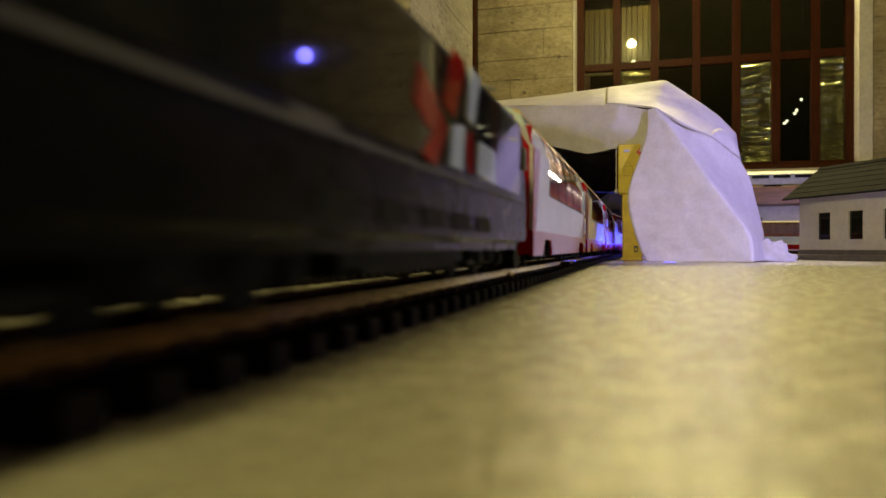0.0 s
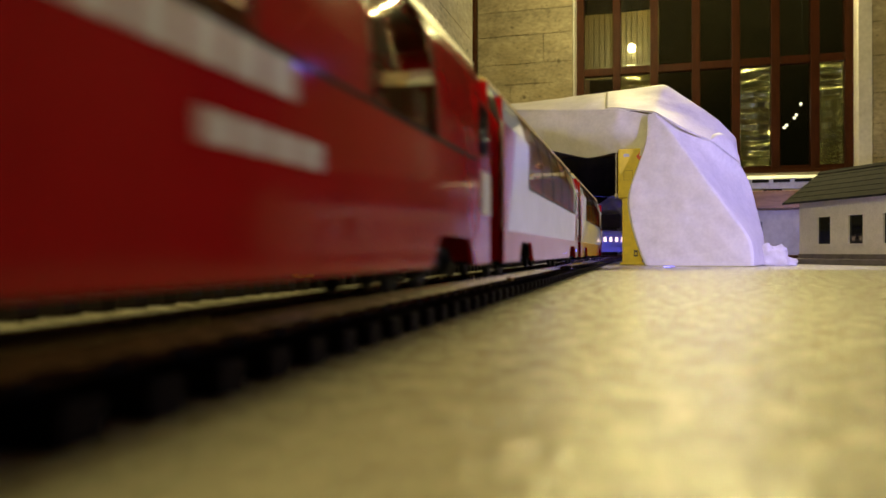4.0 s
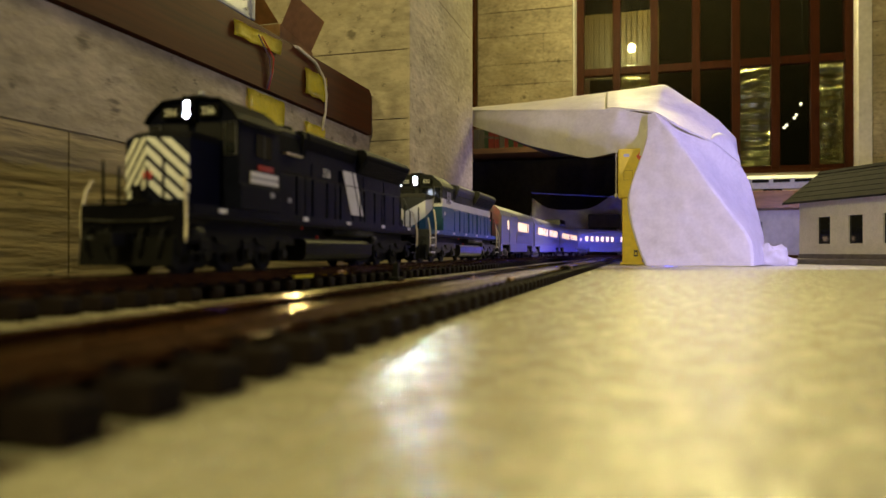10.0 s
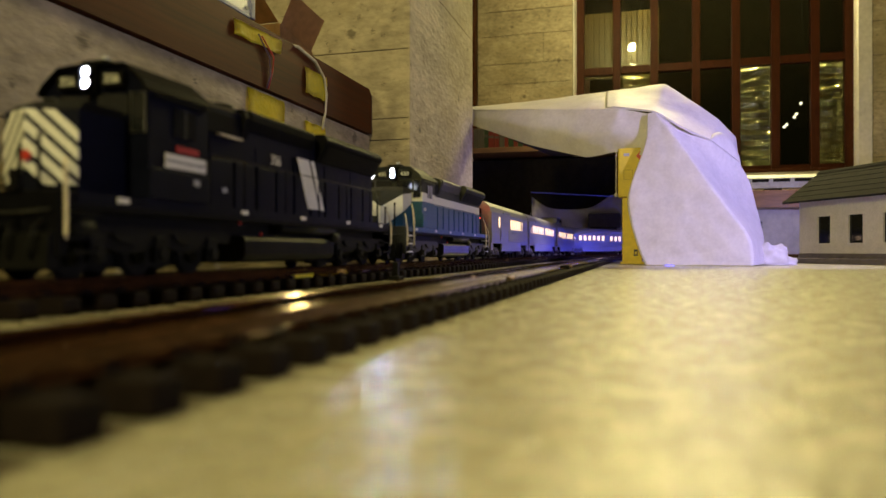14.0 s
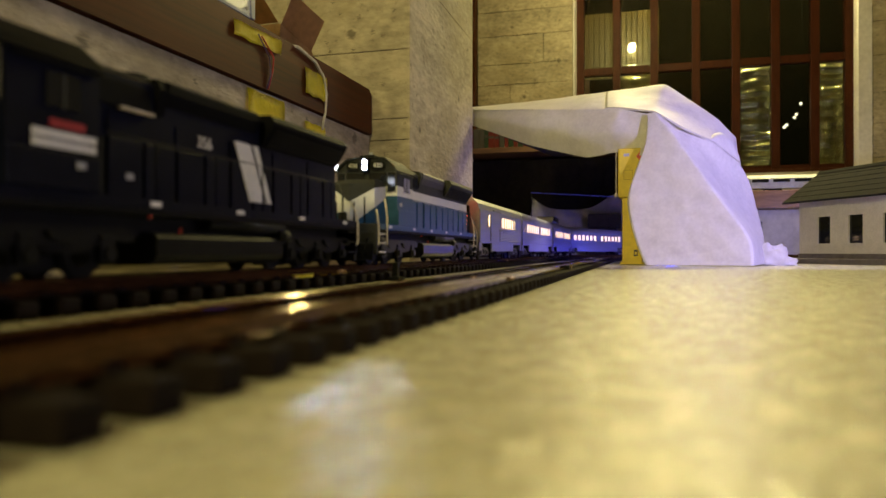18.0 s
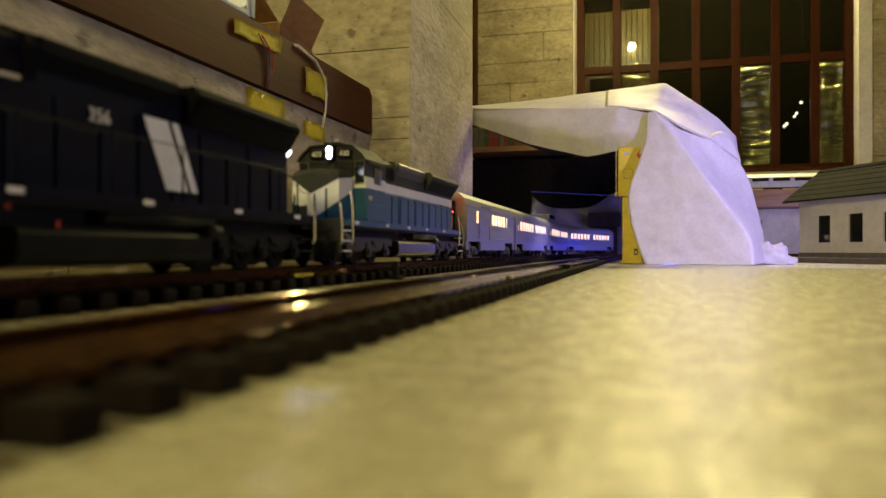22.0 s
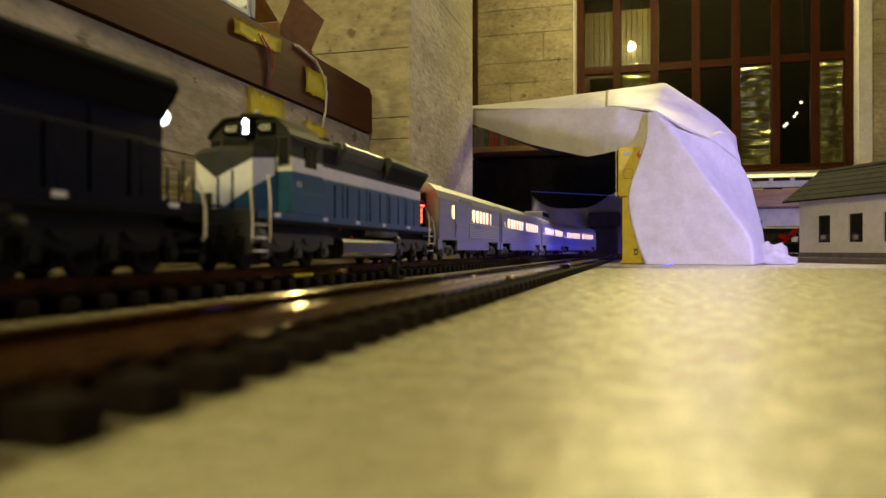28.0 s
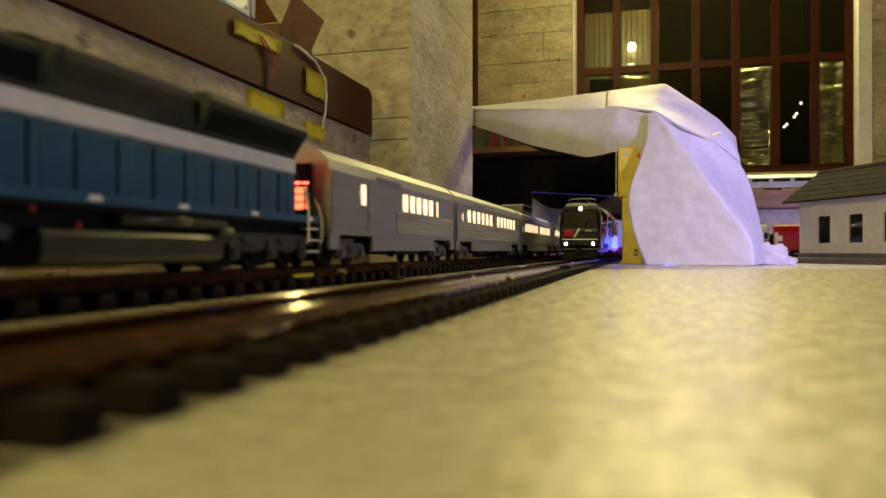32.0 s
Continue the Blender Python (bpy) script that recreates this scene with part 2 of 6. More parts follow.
def tube(bm, pts, r, seg=6):
    pts = [Vector(p) for p in pts]
    rows = []
    for i, p in enumerate(pts):
        d = (pts[min(i + 1, len(pts) - 1)] - pts[max(i - 1, 0)]).normalized()
        u = d.cross(Vector((0, 0, 1)) if abs(d.z) < 0.9 else Vector((1, 0, 0))).normalized()
        w = d.cross(u)
        rows.append([bm.verts.new(p + r * (math.cos(2 * math.pi * j / seg) * u + math.sin(2 * math.pi * j / seg) * w))
                     for j in range(seg)])
    for a, b in zip(rows, rows[1:]):
        for j in range(seg):
            bm.faces.new((a[j], a[(j + 1) % seg], b[(j + 1) % seg], b[j])).smooth = True
    bm.faces.new(rows[0][::-1])
    bm.faces.new(rows[-1])
    return bm


def sphere(bm, c, r, seg=14, rings=8, sz=1.0):
    bmesh.ops.create_uvsphere(bm, u_segments=seg, v_segments=rings, radius=r,
                              matrix=Matrix.Translation(c) @ Matrix.Diagonal((1, 1, sz, 1)))
    for f in bm.faces:
        f.smooth = True
    return bm


def mesh_of(name, bm, material):
    me = bpy.data.meshes.new(name)
    bm.to_mesh(me)
    bm.free()
    me.materials.append(material)
    return me


def part(name, bm, material, parent, label=""):
    ob = new(name, mesh_of(name, bm, material))
    ob.parent = parent
    if label:
        ob["label"] = label
    return ob


def thing(name, label, category, group="", m=None):
    ob = new(name)
    ob.empty_display_size = 0.05
    if m is not None:
        ob.matrix_world = m
    return tagged(ob, label, category, group)


def solid(name, bm, material, label="", category="", group="", kind="", m=None):
    ob = new(name, mesh_of(name, bm, material))
    if m is not None:
        ob.matrix_world = m
    return tagged(ob, label, category, group, kind)


def B(*a, bev=0.0):
    return box(bmesh.new(), *a, bev=bev)


def P(*a, **k):
    return prism(bmesh.new(), *a, **k)


def C(*a, **k):
    return cyl(bmesh.new(), *a, **k)


def T(*a, **k):
    return tube(bmesh.new(), *a, **k)


def lettering(name, text, size, material, parent, m):
    cu = bpy.data.curves.new(name, "FONT")
    cu.body, cu.size, cu.extrude, cu.align_x, cu.align_y = text, size, 0.0003, "CENTER", "CENTER"
    tmp = new(name, cu)
    me = bpy.data.meshes.new_from_object(tmp)
    bpy.data.objects.remove(tmp)
    me.materials.clear()
    me.materials.append(material)
    ob = new(name, me)
    ob.parent = parent
    ob.matrix_local = m
    return ob


def spots(m, scale, size, colour):
    """Dark knots and air holes with a shape of their own, over the base colour."""
    nt = m.node_tree
    b = nt.nodes["Principled BSDF"]
    old = b.inputs["Base Color"].links[0].from_socket
    tc = nt.nodes.new("ShaderNodeTexCoord")
    vo = nt.nodes.new("ShaderNodeTexVoronoi")
    vo.inputs["Scale"].default_value = scale
    vo.inputs["Randomness"].default_value = 1.0
    wob = nt.nodes.new("ShaderNodeTexNoise")
    wob.inputs["Scale"].default_value = scale * 4
    add = nt.nodes.new("ShaderNodeMix")
    add.data_type = "VECTOR"
    add.inputs[0].default_value = 0.035
    nt.links.new(tc.outputs["Object"], add.inputs[4])
    nt.links.new(wob.outputs["Color"], add.inputs[5])
    nt.links.new(add.outputs[1], vo.inputs["Vector"])
    ra = nt.nodes.new("ShaderNodeMapRange")
    ra.inputs[1].default_value, ra.inputs[2].default_value = size * 0.5, size
    ra.inputs[3].default_value, ra.inputs[4].default_value = 0.75, 0.0
    nt.links.new(vo.outputs["Distance"], ra.inputs[0])
    mx = nt.nodes.new("ShaderNodeMix")
    mx.data_type = "RGBA"
    nt.links.new(ra.outputs[0], mx.inputs[0])
    nt.links.new(old, mx.inputs[6])
    mx.inputs[7].default_value = (*colour, 1)
    nt.links.new(mx.outputs[2], b.inputs["Base Color"])


def stains(m, scale, lo, hi, colour, stretch=(1, 1, 1), most=0.8):
    """Broad blotches of another tone, with ragged edges, over the base colour."""
    nt = m.node_tree
    b = nt.nodes["Principled BSDF"]
    old = b.inputs["Base Color"].links[0].from_socket
    tc = nt.nodes.new("ShaderNodeTexCoord")
    mp = nt.nodes.new("ShaderNodeMapping")
    mp.inputs["Scale"].default_value = stretch
    mp.inputs["Location"].default_value = (scale * 0.37, scale * 0.11, scale * 0.23)
    nz = nt.nodes.new("ShaderNodeTexNoise")
    nz.inputs["Scale"].default_value, nz.inputs["Detail"].default_value, nz.inputs["Roughness"].default_value = scale, 9, 0.66
    nt.links.new(tc.outputs["Object"], mp.inputs["Vector"])
    nt.links.new(mp.outputs[0], nz.inputs["Vector"])
    ra = nt.nodes.new("ShaderNodeMapRange")
    ra.inputs[1].default_value, ra.inputs[2].default_value = lo, hi
    ra.inputs[3].default_value, ra.inputs[4].default_value = 0.0, most
    nt.links.new(nz.outputs[0], ra.inputs[0])
    mx = nt.nodes.new("ShaderNodeMix")
    mx.data_type = "RGBA"
    nt.links.new(ra.outputs[0], mx.inputs[0])
    nt.links.new(old, mx.inputs[6])
    mx.inputs[7].default_value = (*colour, 1)
    nt.links.new(mx.outputs[2], b.inputs["Base Color"])


def second_relief(m, scale, strength, distance, stretch=(1, 1, 1), detail=3):
    """A coarser relief under the fine one: slack and crumpled cloth, trowel waves."""
    nt = m.node_tree
    b = nt.nodes["Principled BSDF"]
    fine = b.inputs["Normal"].links[0].from_node
    while fine.inputs["Normal"].is_linked:
        fine = fine.inputs["Normal"].links[0].from_node
    tc = nt.nodes.new("ShaderNodeTexCoord")
    mp = nt.nodes.new("ShaderNodeMapping")
    mp.inputs["Scale"].default_value = stretch
    nz = nt.nodes.new("ShaderNodeTexNoise")
    nz.inputs["Scale"].default_value, nz.inputs["Detail"].default_value = scale, detail
    nt.links.new(tc.outputs["Object"], mp.inputs["Vector"])
    nt.links.new(mp.outputs[0], nz.inputs["Vector"])
    bp = nt.nodes.new("ShaderNodeBump")
    bp.inputs["Strength"].default_value, bp.inputs["Distance"].default_value = strength, distance
    nt.links.new(nz.outputs[0], bp.inputs["Height"])
    nt.links.new(bp.outputs[0], fine.inputs["Normal"])


second_relief(M["fleece"], 105.0, 1.0, 0.0015, detail=5)
second_relief(M["fleece"], 34.0, 1.0, 0.0021, detail=3)
second_relief(M["cloth"], 14.0, 0.7, 0.006, detail=4)
stains(M["cloth"], 30.0, 0.50, 0.75, (0.68, 0.66, 0.63), most=0.2)
stains(M["grained"], 1.6, 0.50, 0.60, (0.20, 0.17, 0.075), (1, 0.6, 2.2), 0.75)
stains(M["grained"], 2.3, 0.56, 0.66, (0.115, 0.085, 0.055), (1, 0.5, 1.6), 0.7)
stains(M["grained"], 26.0, 0.56, 0.66, (0.12, 0.095, 0.06), (1, 0.16, 1.6), 0.55)
stains(M["concrete"], 2.1, 0.50, 0.66, (0.29, 0.24, 0.135), (1, 0.7, 1.5), 0.6)
stains(M["concrete"], 30.0, 0.58, 0.68, (0.17, 0.145, 0.10), (1, 0.35, 1.4), 0.55)
spots(M["grained"], 14.0, 0.12, (0.06, 0.048, 0.03))
spots(M["concrete"], 6.0, 0.12, (0.09, 0.075, 0.05))
spots(M["concrete"], 19.0, 0.17, (0.11, 0.095, 0.065))

# ---- the room ----
WALL_X = -0.87          # face of the low wall beside the rails
PIER_Y, PIER_Y2, PIER_X = 2.2, 3.08, -0.731
BACK_Y = 5.2
WIN_X0, WIN_X1, WIN_Z0 = -0.487, 1.345, 0.58

solid("floor", B(-3.2, 3.6, -6.5, 7.2, -0.12, 0.0), M["floor"], "grey floor of the room, bare beside the station", "floor", kind="structure")
fl = bmesh.new()
box(fl, -0.284, 1.62, -5.6, 2.95, 0.0, 0.0008)
box(fl, -0.475, -0.300, -5.6, 4.0, 0.0, 0.0077)
solid("fleece_ground", fl, M["fleece"], "white fleece sheet spread on the floor under the rails", "floor covering", kind="structure")
solid("ceiling", B(-3.2, 3.6, -6.5, 7.2, 3.0, 3.1), M["ceilwood"], "brown boarded wooden ceiling", "ceiling", kind="structure")
# unseen walls close the room, dark so the trains mirror little
solid("wall_west", B(-3.3, -3.2, -6.5, 7.2, -0.12, 3.1), M["hallwall"], "dark panelled wall", "wall", kind="structure")
solid("wall_east", B(3.6, 3.7, -6.5, 7.2, -0.12, 3.1), M["hallwall"], "dark panelled wall", "wall", kind="structure")
solid("wall_south", B(-3.3, 3.7, -6.6, -6.5, -0.12, 3.1), M["hallwall"], "dark panelled wall", "wall", kind="structure")


def boarded(wall, face, a0, a1, z0, z1, at, cuts, rows, sign=1, gap=0.0025, depth=0.006, low_grain=False):
    """Concrete lifts between form-board joints, as pieces proud of their wall. face: the axis across the wall."""
    z = z0
    k = 0
    while z < z1 - 0.01:
        h = min(rows[k % len(rows)], z1 - z)
        edges = [a0] + sorted(a0 + (a1 - a0) * c for c in cuts[k % len(cuts)]) + [a1]
        for p, q in zip(edges, edges[1:]):
            d = depth + 0.002 * random.random()
            lo, hi = sorted((at, at + sign * d))
            b = bmesh.new()
            if face == "x":
                box(b, lo, hi, p + gap / 2, q - gap / 2, z + gap / 2, z + h - gap / 2, bev=0.0015)
            else:
                box(b, p + gap / 2, q - gap / 2, lo, hi, z + gap / 2, z + h - gap / 2, bev=0.0015)
            part("concrete_board", b, M["grained" if low_grain and k == 0 else "concrete"], wall)
        z += h
        k += 1


# the low wall beside the rails, with a brown board along its top
low = solid("wall_low", B(-1.55, WALL_X - 0.006, -6.4, PIER_Y, 0.0, 0.432), M["joint"], "low board-marked concrete wall beside the rails", "wall", kind="structure")
boarded(low, "x", -6.4, PIER_Y, 0.0, 0.432, WALL_X - 0.006, ((0.8512,), (0.62, 0.93)), (0.24, 0.192), low_grain=True)
bd = bmesh.new()
prism(bd, [(-6.4, 0.434), (PIER_Y - 0.012, 0.434), (PIER_Y - 0.012, 0.56), (PIER_Y - 0.03, 0.577), (-6.4, 0.577)], "x", WALL_X - 0.018, WALL_X + 0.012)
solid("ledge_board", bd, M["board"], "dark brown varnished board along the low wall", "board", m=Matrix())
solid("wall_ledge", B(-1.55, WALL_X - 0.02, -6.4, PIER_Y, 0.433, 0.56), M["shelf"], "wooden ledge behind the brown board", "ledge", kind="structure")

pier = solid("wall_pier", B(-3.2, PIER_X - 0.006, PIER_Y + 0.006, PIER_Y2, 0.0, 3.0), M["joint"], "massive board-marked concrete pier", "wall", kind="structure")
boarded(pier, "y", -1.55, PIER_X, 0.0, 3.0, PIER_Y + 0.006, ((),), (0.2, 0.215, 0.07, 0.225, 0.26), -1)
boarded(pier, "x", PIER_Y, PIER_Y2, 0.0, 3.0, PIER_X - 0.006, ((),), (0.98, 0.72, 1.3), 1, gap=0.0012)

pd = thing("pendant_lamp", "white globe pendant hanging from the wooden ceiling", "lamp", m=pose(-0.12, 4.60, 0))
part("cord", C((0, 0, 2.602), 0.004, 0.79), M["blackloco"], pd)
part("cap", C((0, 0, 2.197), 0.03, 0.02, "z", 16, 0.02), M["blackloco"], pd)

DEEP_FROM = set(bpy.data.objects)
back = solid("wall_north", B(-3.2, WIN_X0, BACK_Y, BACK_Y + 0.3, 0.0, 3.0), M["joint"], "board-marked concrete wall with a tall window", "wall", kind="structure")
boarded(back, "y", -1.19, WIN_X0 - 0.005, 0.0, 3.0, BACK_Y, ((), (0.35,), (), (0.7,), ()), (0.17, 0.2, 0.15, 0.21, 0.18), -1)
right = solid("wall_north_right", B(WIN_X1, 3.6, BACK_Y, BACK_Y + 0.3, 0.0, 3.0), M["joint"], "board-marked concrete wall beside the window", "wall", kind="structure")
boarded(right, "y", WIN_X1 + 0.005, 2.6, 0.0, 3.0, BACK_Y, ((0.3,), (0.55,), (0.4,)), (0.22, 0.2, 0.24), -1)
solid("wall_north_sill", B(WIN_X0, WIN_X1, BACK_Y - 0.004, BACK_Y + 0.3, 0.0, WIN_Z0), M["plaster"], "white plastered wall under the window", "wall", kind="structure")
solid("window_reveal_left", B(WIN_X0 - 0.002, WIN_X0 + 0.004, BACK_Y - 0.012, BACK_Y + 0.19, WIN_Z0, 3.0), M["plaster"], "pale window reveal", "wall", kind="structure")
solid("window_reveal_right", B(WIN_X1 - 0.004, WIN_X1 + 0.075, BACK_Y - 0.014, BACK_Y + 0.19, 0.45, 3.0), M["plaster"], "pale window reveal", "wall", kind="structure")
solid("door_frame", B(-1.275, -1.195, BACK_Y - 0.09, BACK_Y - 0.001, 0.0, 3.0, bev=0.004), M["frame"], "brown wooden post at the edge of a doorway", "door frame", kind="structure")

# the window: wooden mullions, a transom and single panes
win = thing("window_1", "tall brown wooden window with dark panes at night", "window")
win["kind"] = "structure"
WY = BACK_Y + 0.13
MULL = [-0.446, -0.188, 0.0715, 0.354, 0.614, 0.866, 1.111, 1.318]
for x in MULL:
    part("mullion", B(x - 0.027, x + 0.027, WY - 0.03, WY + 0.03, WIN_Z0, 3.0, bev=0.004), M["frame"], win)
for a, b in zip(MULL, MULL[1:]):
    for z, h in ((WIN_Z0 + 0.02, 0.04), (1.358, 0.027), (2.12, 0.027)):
        part("transom", B(a + 0.027, b - 0.027, WY - 0.026, WY + 0.026, z - h, z + h, bev=0.004), M["frame"], win)
    for z0, z1 in ((WIN_Z0 + 0.06, 1.331), (1.385, 2.093), (2.147, 3.0)):
        p = part("pane", B(a + 0.027, b - 0.027, WY - 0.003, WY + 0.003, z0, z1), M["nightglass"], win)
        p.visible_shadow = False
solid("backdrop_night", B(-1.2, 2.4, 6.1, 6.12, 0.0, 3.4), M["night"], "dark night behind the window", "backdrop", kind="structure")
sill = solid("window_board", B(WIN_X0 + 0.004, WIN_X1 - 0.004, BACK_Y - 0.02, WY - 0.031, WIN_Z0 + 0.001, WIN_Z0 + 0.02, bev=0.003), M["frame"], "brown wooden window board", "window sill", kind="structure")


def tin_sheet(x0, x1, z0, z1, y):
    """A rippled metal sheet that hangs behind a pane."""
    b = bmesh.new()
    n, m = int((z1 - z0) / 0.009), 16
    rows = []
    for i in range(n + 1):
        z = z0 + (z1 - z0) * i / n
        row = []
        for j in range(m + 1):
            x = x0 + (x1 - x0) * j / m
            warp = 1.6 * noise.noise(Vector((x * 7, z * 4, x0)))
            d = 0.009 * math.sin(i * 0.78 + warp) + 0.022 * noise.noise(Vector((x * 11 + 3, z * 6, x0))) + 0.006 * noise.noise(Vector((x * 40, z * 30, 2)))
            row.append(b.verts.new((x, y + d, z)))
        rows.append(row)
    for p, q in zip(rows, rows[1:]):
        for j in range(m):
            b.faces.new((p[j], p[j + 1], q[j + 1], q[j])).smooth = True
    bmesh.ops.solidify(b, geom=b.faces[:], thickness=0.002)
    return solid("rippled_blind", b, M["tin"], "rippled shiny blind hanging behind a window pane", "blind", "blinds behind the window")


tin_sheet(-0.185, 0.07, 0.60, 1.35, 5.42)
tin_sheet(0.62, 0.865, 0.60, 1.35, 5.42)
tin_sheet(1.115, 1.33, 0.60, 1.35, 5.42)
# added boards behind the glass stand in for the ceiling's reflection
wp = thing("wood_panel", "strip-boarded panel standing in for the ceiling's reflection in a pane", "panel")
for k in range(14):
    part("strip", B(-0.44 + 0.0395 * k, -0.404 + 0.0395 * k, 5.55 + 0.003 * (k % 2), 5.565, 1.36, 1.86, bev=0.003), M["ceilreflect"], wp)
part("post", B(-0.44, -0.40, 5.566, 5.60, 0.0, 1.86), M["shelf"], wp)
part("post", B(0.06, 0.10, 5.566, 5.60, 0.0, 1.86), M["shelf"], wp)
chain = thing("light_chain", "hanging chain of tiny glowing bulbs behind the window", "light chain")
BULBS = ((1.051, 1.079), (1.022, 1.005), (1.01, 0.985), (0.96, 0.935), (0.945, 0.92))
part("cable", T([(1.06, 5.455, 3.0), (1.06, 5.455, 1.10)] + [(x, 5.46, z) for x, z in BULBS], 0.0015, 5), M["soot"], chain)
for x, z in BULBS:
    part("bulb", sphere(bmesh.new(), (x, 5.45, z), 0.010, 8, 6), M["glint"], chain, "tiny glowing bulb")
# added light that brightens the boards behind the glass; no lamp hangs here
PANEL_LIGHT = lamp("globe_lamp_light", "POINT", (-0.087, 5.47, 1.56), (0, 0, 0), 0.9, WARM, 0.02)
# added fill over the blinds, without any fixture
BLIND_LIGHT = lamp("blind_lamp_light", "AREA", (0.75, 5.34, 2.9), (0.75, 5.47, 0.6), 270, WARM, 1.7, 0.1)

# ---- the shelf with a white train, under the window ----
solid("wall_shelf", B(-0.6, 2.6, 4.93, BACK_Y - 0.005, 0.33, 0.44, bev=0.004), M["shelf"], "long brown wooden shelf on the wall", "shelf")
wt = thing("white_train_car", "white and silver model railcar parked on the shelf", "model train")
part("body", P([(4.965, 0.455), (5.075, 0.455), (5.075, 0.52), (5.05, 0.542), (4.99, 0.542), (4.965, 0.52)], "x", 0.35, 1.55), M["label_grey"], wt)
for k in range(9):
    part("window", B(0.42 + 0.125 * k, 0.52 + 0.125 * k, 4.962, 4.966, 0.495, 0.515), M["cabglass"], wt)
for k in range(4):
    part("bogie", B(0.42 + 0.33 * k, 0.52 + 0.33 * k, 4.975, 5.065, 0.441, 0.456), M["soot"], wt)
vent = thing("wall_vent", "small grey slotted vent on the white panel", "vent")
part("frame", B(0.665, 0.765, BACK_Y - 0.024, BACK_Y - 0.019, 0.20, 0.255, bev=0.002), M["label_grey"], vent)
for k in range(4):
    part("slat", B(0.672, 0.758, BACK_Y - 0.0275, BACK_Y - 0.0242, 0.206 + 0.012 * k, 0.212 + 0.012 * k), M["bogiegrey"], vent)
tagged(solid("wall_panel", B(0.55, 0.95, BACK_Y - 0.018, BACK_Y - 0.006, 0.1, 0.325), M["plaster"], "white painted panel below the shelf", "panel"))

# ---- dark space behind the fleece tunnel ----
# an added wavy dark sheet, its colour standing in for deep shade
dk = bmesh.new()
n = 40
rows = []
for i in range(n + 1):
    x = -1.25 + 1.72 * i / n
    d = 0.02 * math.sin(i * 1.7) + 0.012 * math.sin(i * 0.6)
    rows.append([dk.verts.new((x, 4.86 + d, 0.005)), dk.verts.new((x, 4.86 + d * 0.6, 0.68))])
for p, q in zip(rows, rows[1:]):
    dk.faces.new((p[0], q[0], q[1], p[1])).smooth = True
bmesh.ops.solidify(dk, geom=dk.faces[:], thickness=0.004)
solid("black_curtain", dk, M["black"], "dark sheet standing in for the deep shade under the book shelf", "curtain")
bs = thing("book_shelf", "brown wooden book shelf on the back wall", "shelf")
part("board", B(-1.19, 0.1, 4.62, 5.18, 0.70, 0.735, bev=0.003), M["shelf"], bs)
part("upright", B(-1.19, -1.16, 4.64, 5.18, 0.01, 0.70), M["shelf"], bs)
part("upright", B(0.07, 0.1, 4.64, 5.18, 0.01, 0.70), M["shelf"], bs)
x = -1.15
BOOKS = ["book_red", "book_green", "book_grey", "book_red", "book_grey", "book_red"]
for k in range(28):
    w = 0.022 + 0.018 * random.random()
    h = 0.10 + 0.05 * random.random()
    bk = thing("book", "worn hardback book standing on the shelf", "book", "books on the shelf")
    c = random.choice(BOOKS)
    part("cover", B(x, x + w, 4.72, 4.86, 0.736, 0.736 + h, bev=0.002), M[c], bk)
    part("spine_band", B(x + 0.002, x + w - 0.002, 4.7185, 4.722, 0.736 + h * 0.6, 0.736 + h * 0.72), M["book_grey"], bk)
    x += w + 0.002
# an unseen sheet, added to keep light off the far coaches, and a sagging fleece behind the rails
solid("black_canopy", P([(2.95, 0.53), (4.6, 0.66), (4.6, 0.664), (2.95, 0.534)], "x", -0.56, 0.2), M["black"], "added unseen dark sheet that shades the far coaches", "cloth")
hill = bmesh.new()
g = [[hill.verts.new((-0.72 + 0.62 * i / 24, 4.72 + 0.06 * math.sin(i * 0.5 + j), (0.41 - 0.10 * math.sin(math.pi * min(1, i / 20)) - 0.012 * math.sin(i * 0.45)) * j / 8 + 0.004))
      for i in range(25)] for j in range(9)]
for a, b in zip(g, g[1:]):
    for i in range(24):
        hill.faces.new((a[i], a[i + 1], b[i + 1], b[i])).smooth = True
bmesh.ops.solidify(hill, geom=hill.faces[:], thickness=0.004)
solid("fleece_hill", hill, M["cloth"], "crumpled white fleece standing behind the curve", "fleece")
ls = thing("light_strip", "thin dim blue light strip on posts in the dark", "light strip")
part("strip", T([(-0.70, 4.60, 0.432), (-0.1, 4.55, 0.385), (0.25, 4.52, 0.36)], 0.0018), M["bluelight"], ls)
part("post", T([(-0.70, 4.60, 0.0), (-0.70, 4.60, 0.432)], 0.003), M["soot"], ls)
part("post", T([(0.25, 4.52, 0.0), (0.25, 4.52, 0.36)], 0.003), M["soot"], ls)
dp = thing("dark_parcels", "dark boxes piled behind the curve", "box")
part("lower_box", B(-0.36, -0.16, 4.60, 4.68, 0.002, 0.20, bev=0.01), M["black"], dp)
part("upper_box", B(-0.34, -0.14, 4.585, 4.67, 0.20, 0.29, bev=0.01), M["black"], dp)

# the far end of the hall lies deeper: everything there is set back from the camera's corner in proportion
DEEP = 1.14
done = set()
for ob in [o for o in bpy.data.objects if o not in DEEP_FROM]:
    if ob.type == "MESH" and ob.data.name not in done:
        done.add(ob.data.name)
        for q in ob.data.vertices:
            q.co = (DEEP * q.co.x, DEEP * q.co.y, EYE + DEEP * (q.co.z - EYE) if q.co.z > 0.02 else q.co.z)
    elif ob.type == "LIGHT":
        ob.location = (DEEP * ob.location.x, DEEP * ob.location.y, min(2.97, EYE + DEEP * (ob.location.z - EYE)))

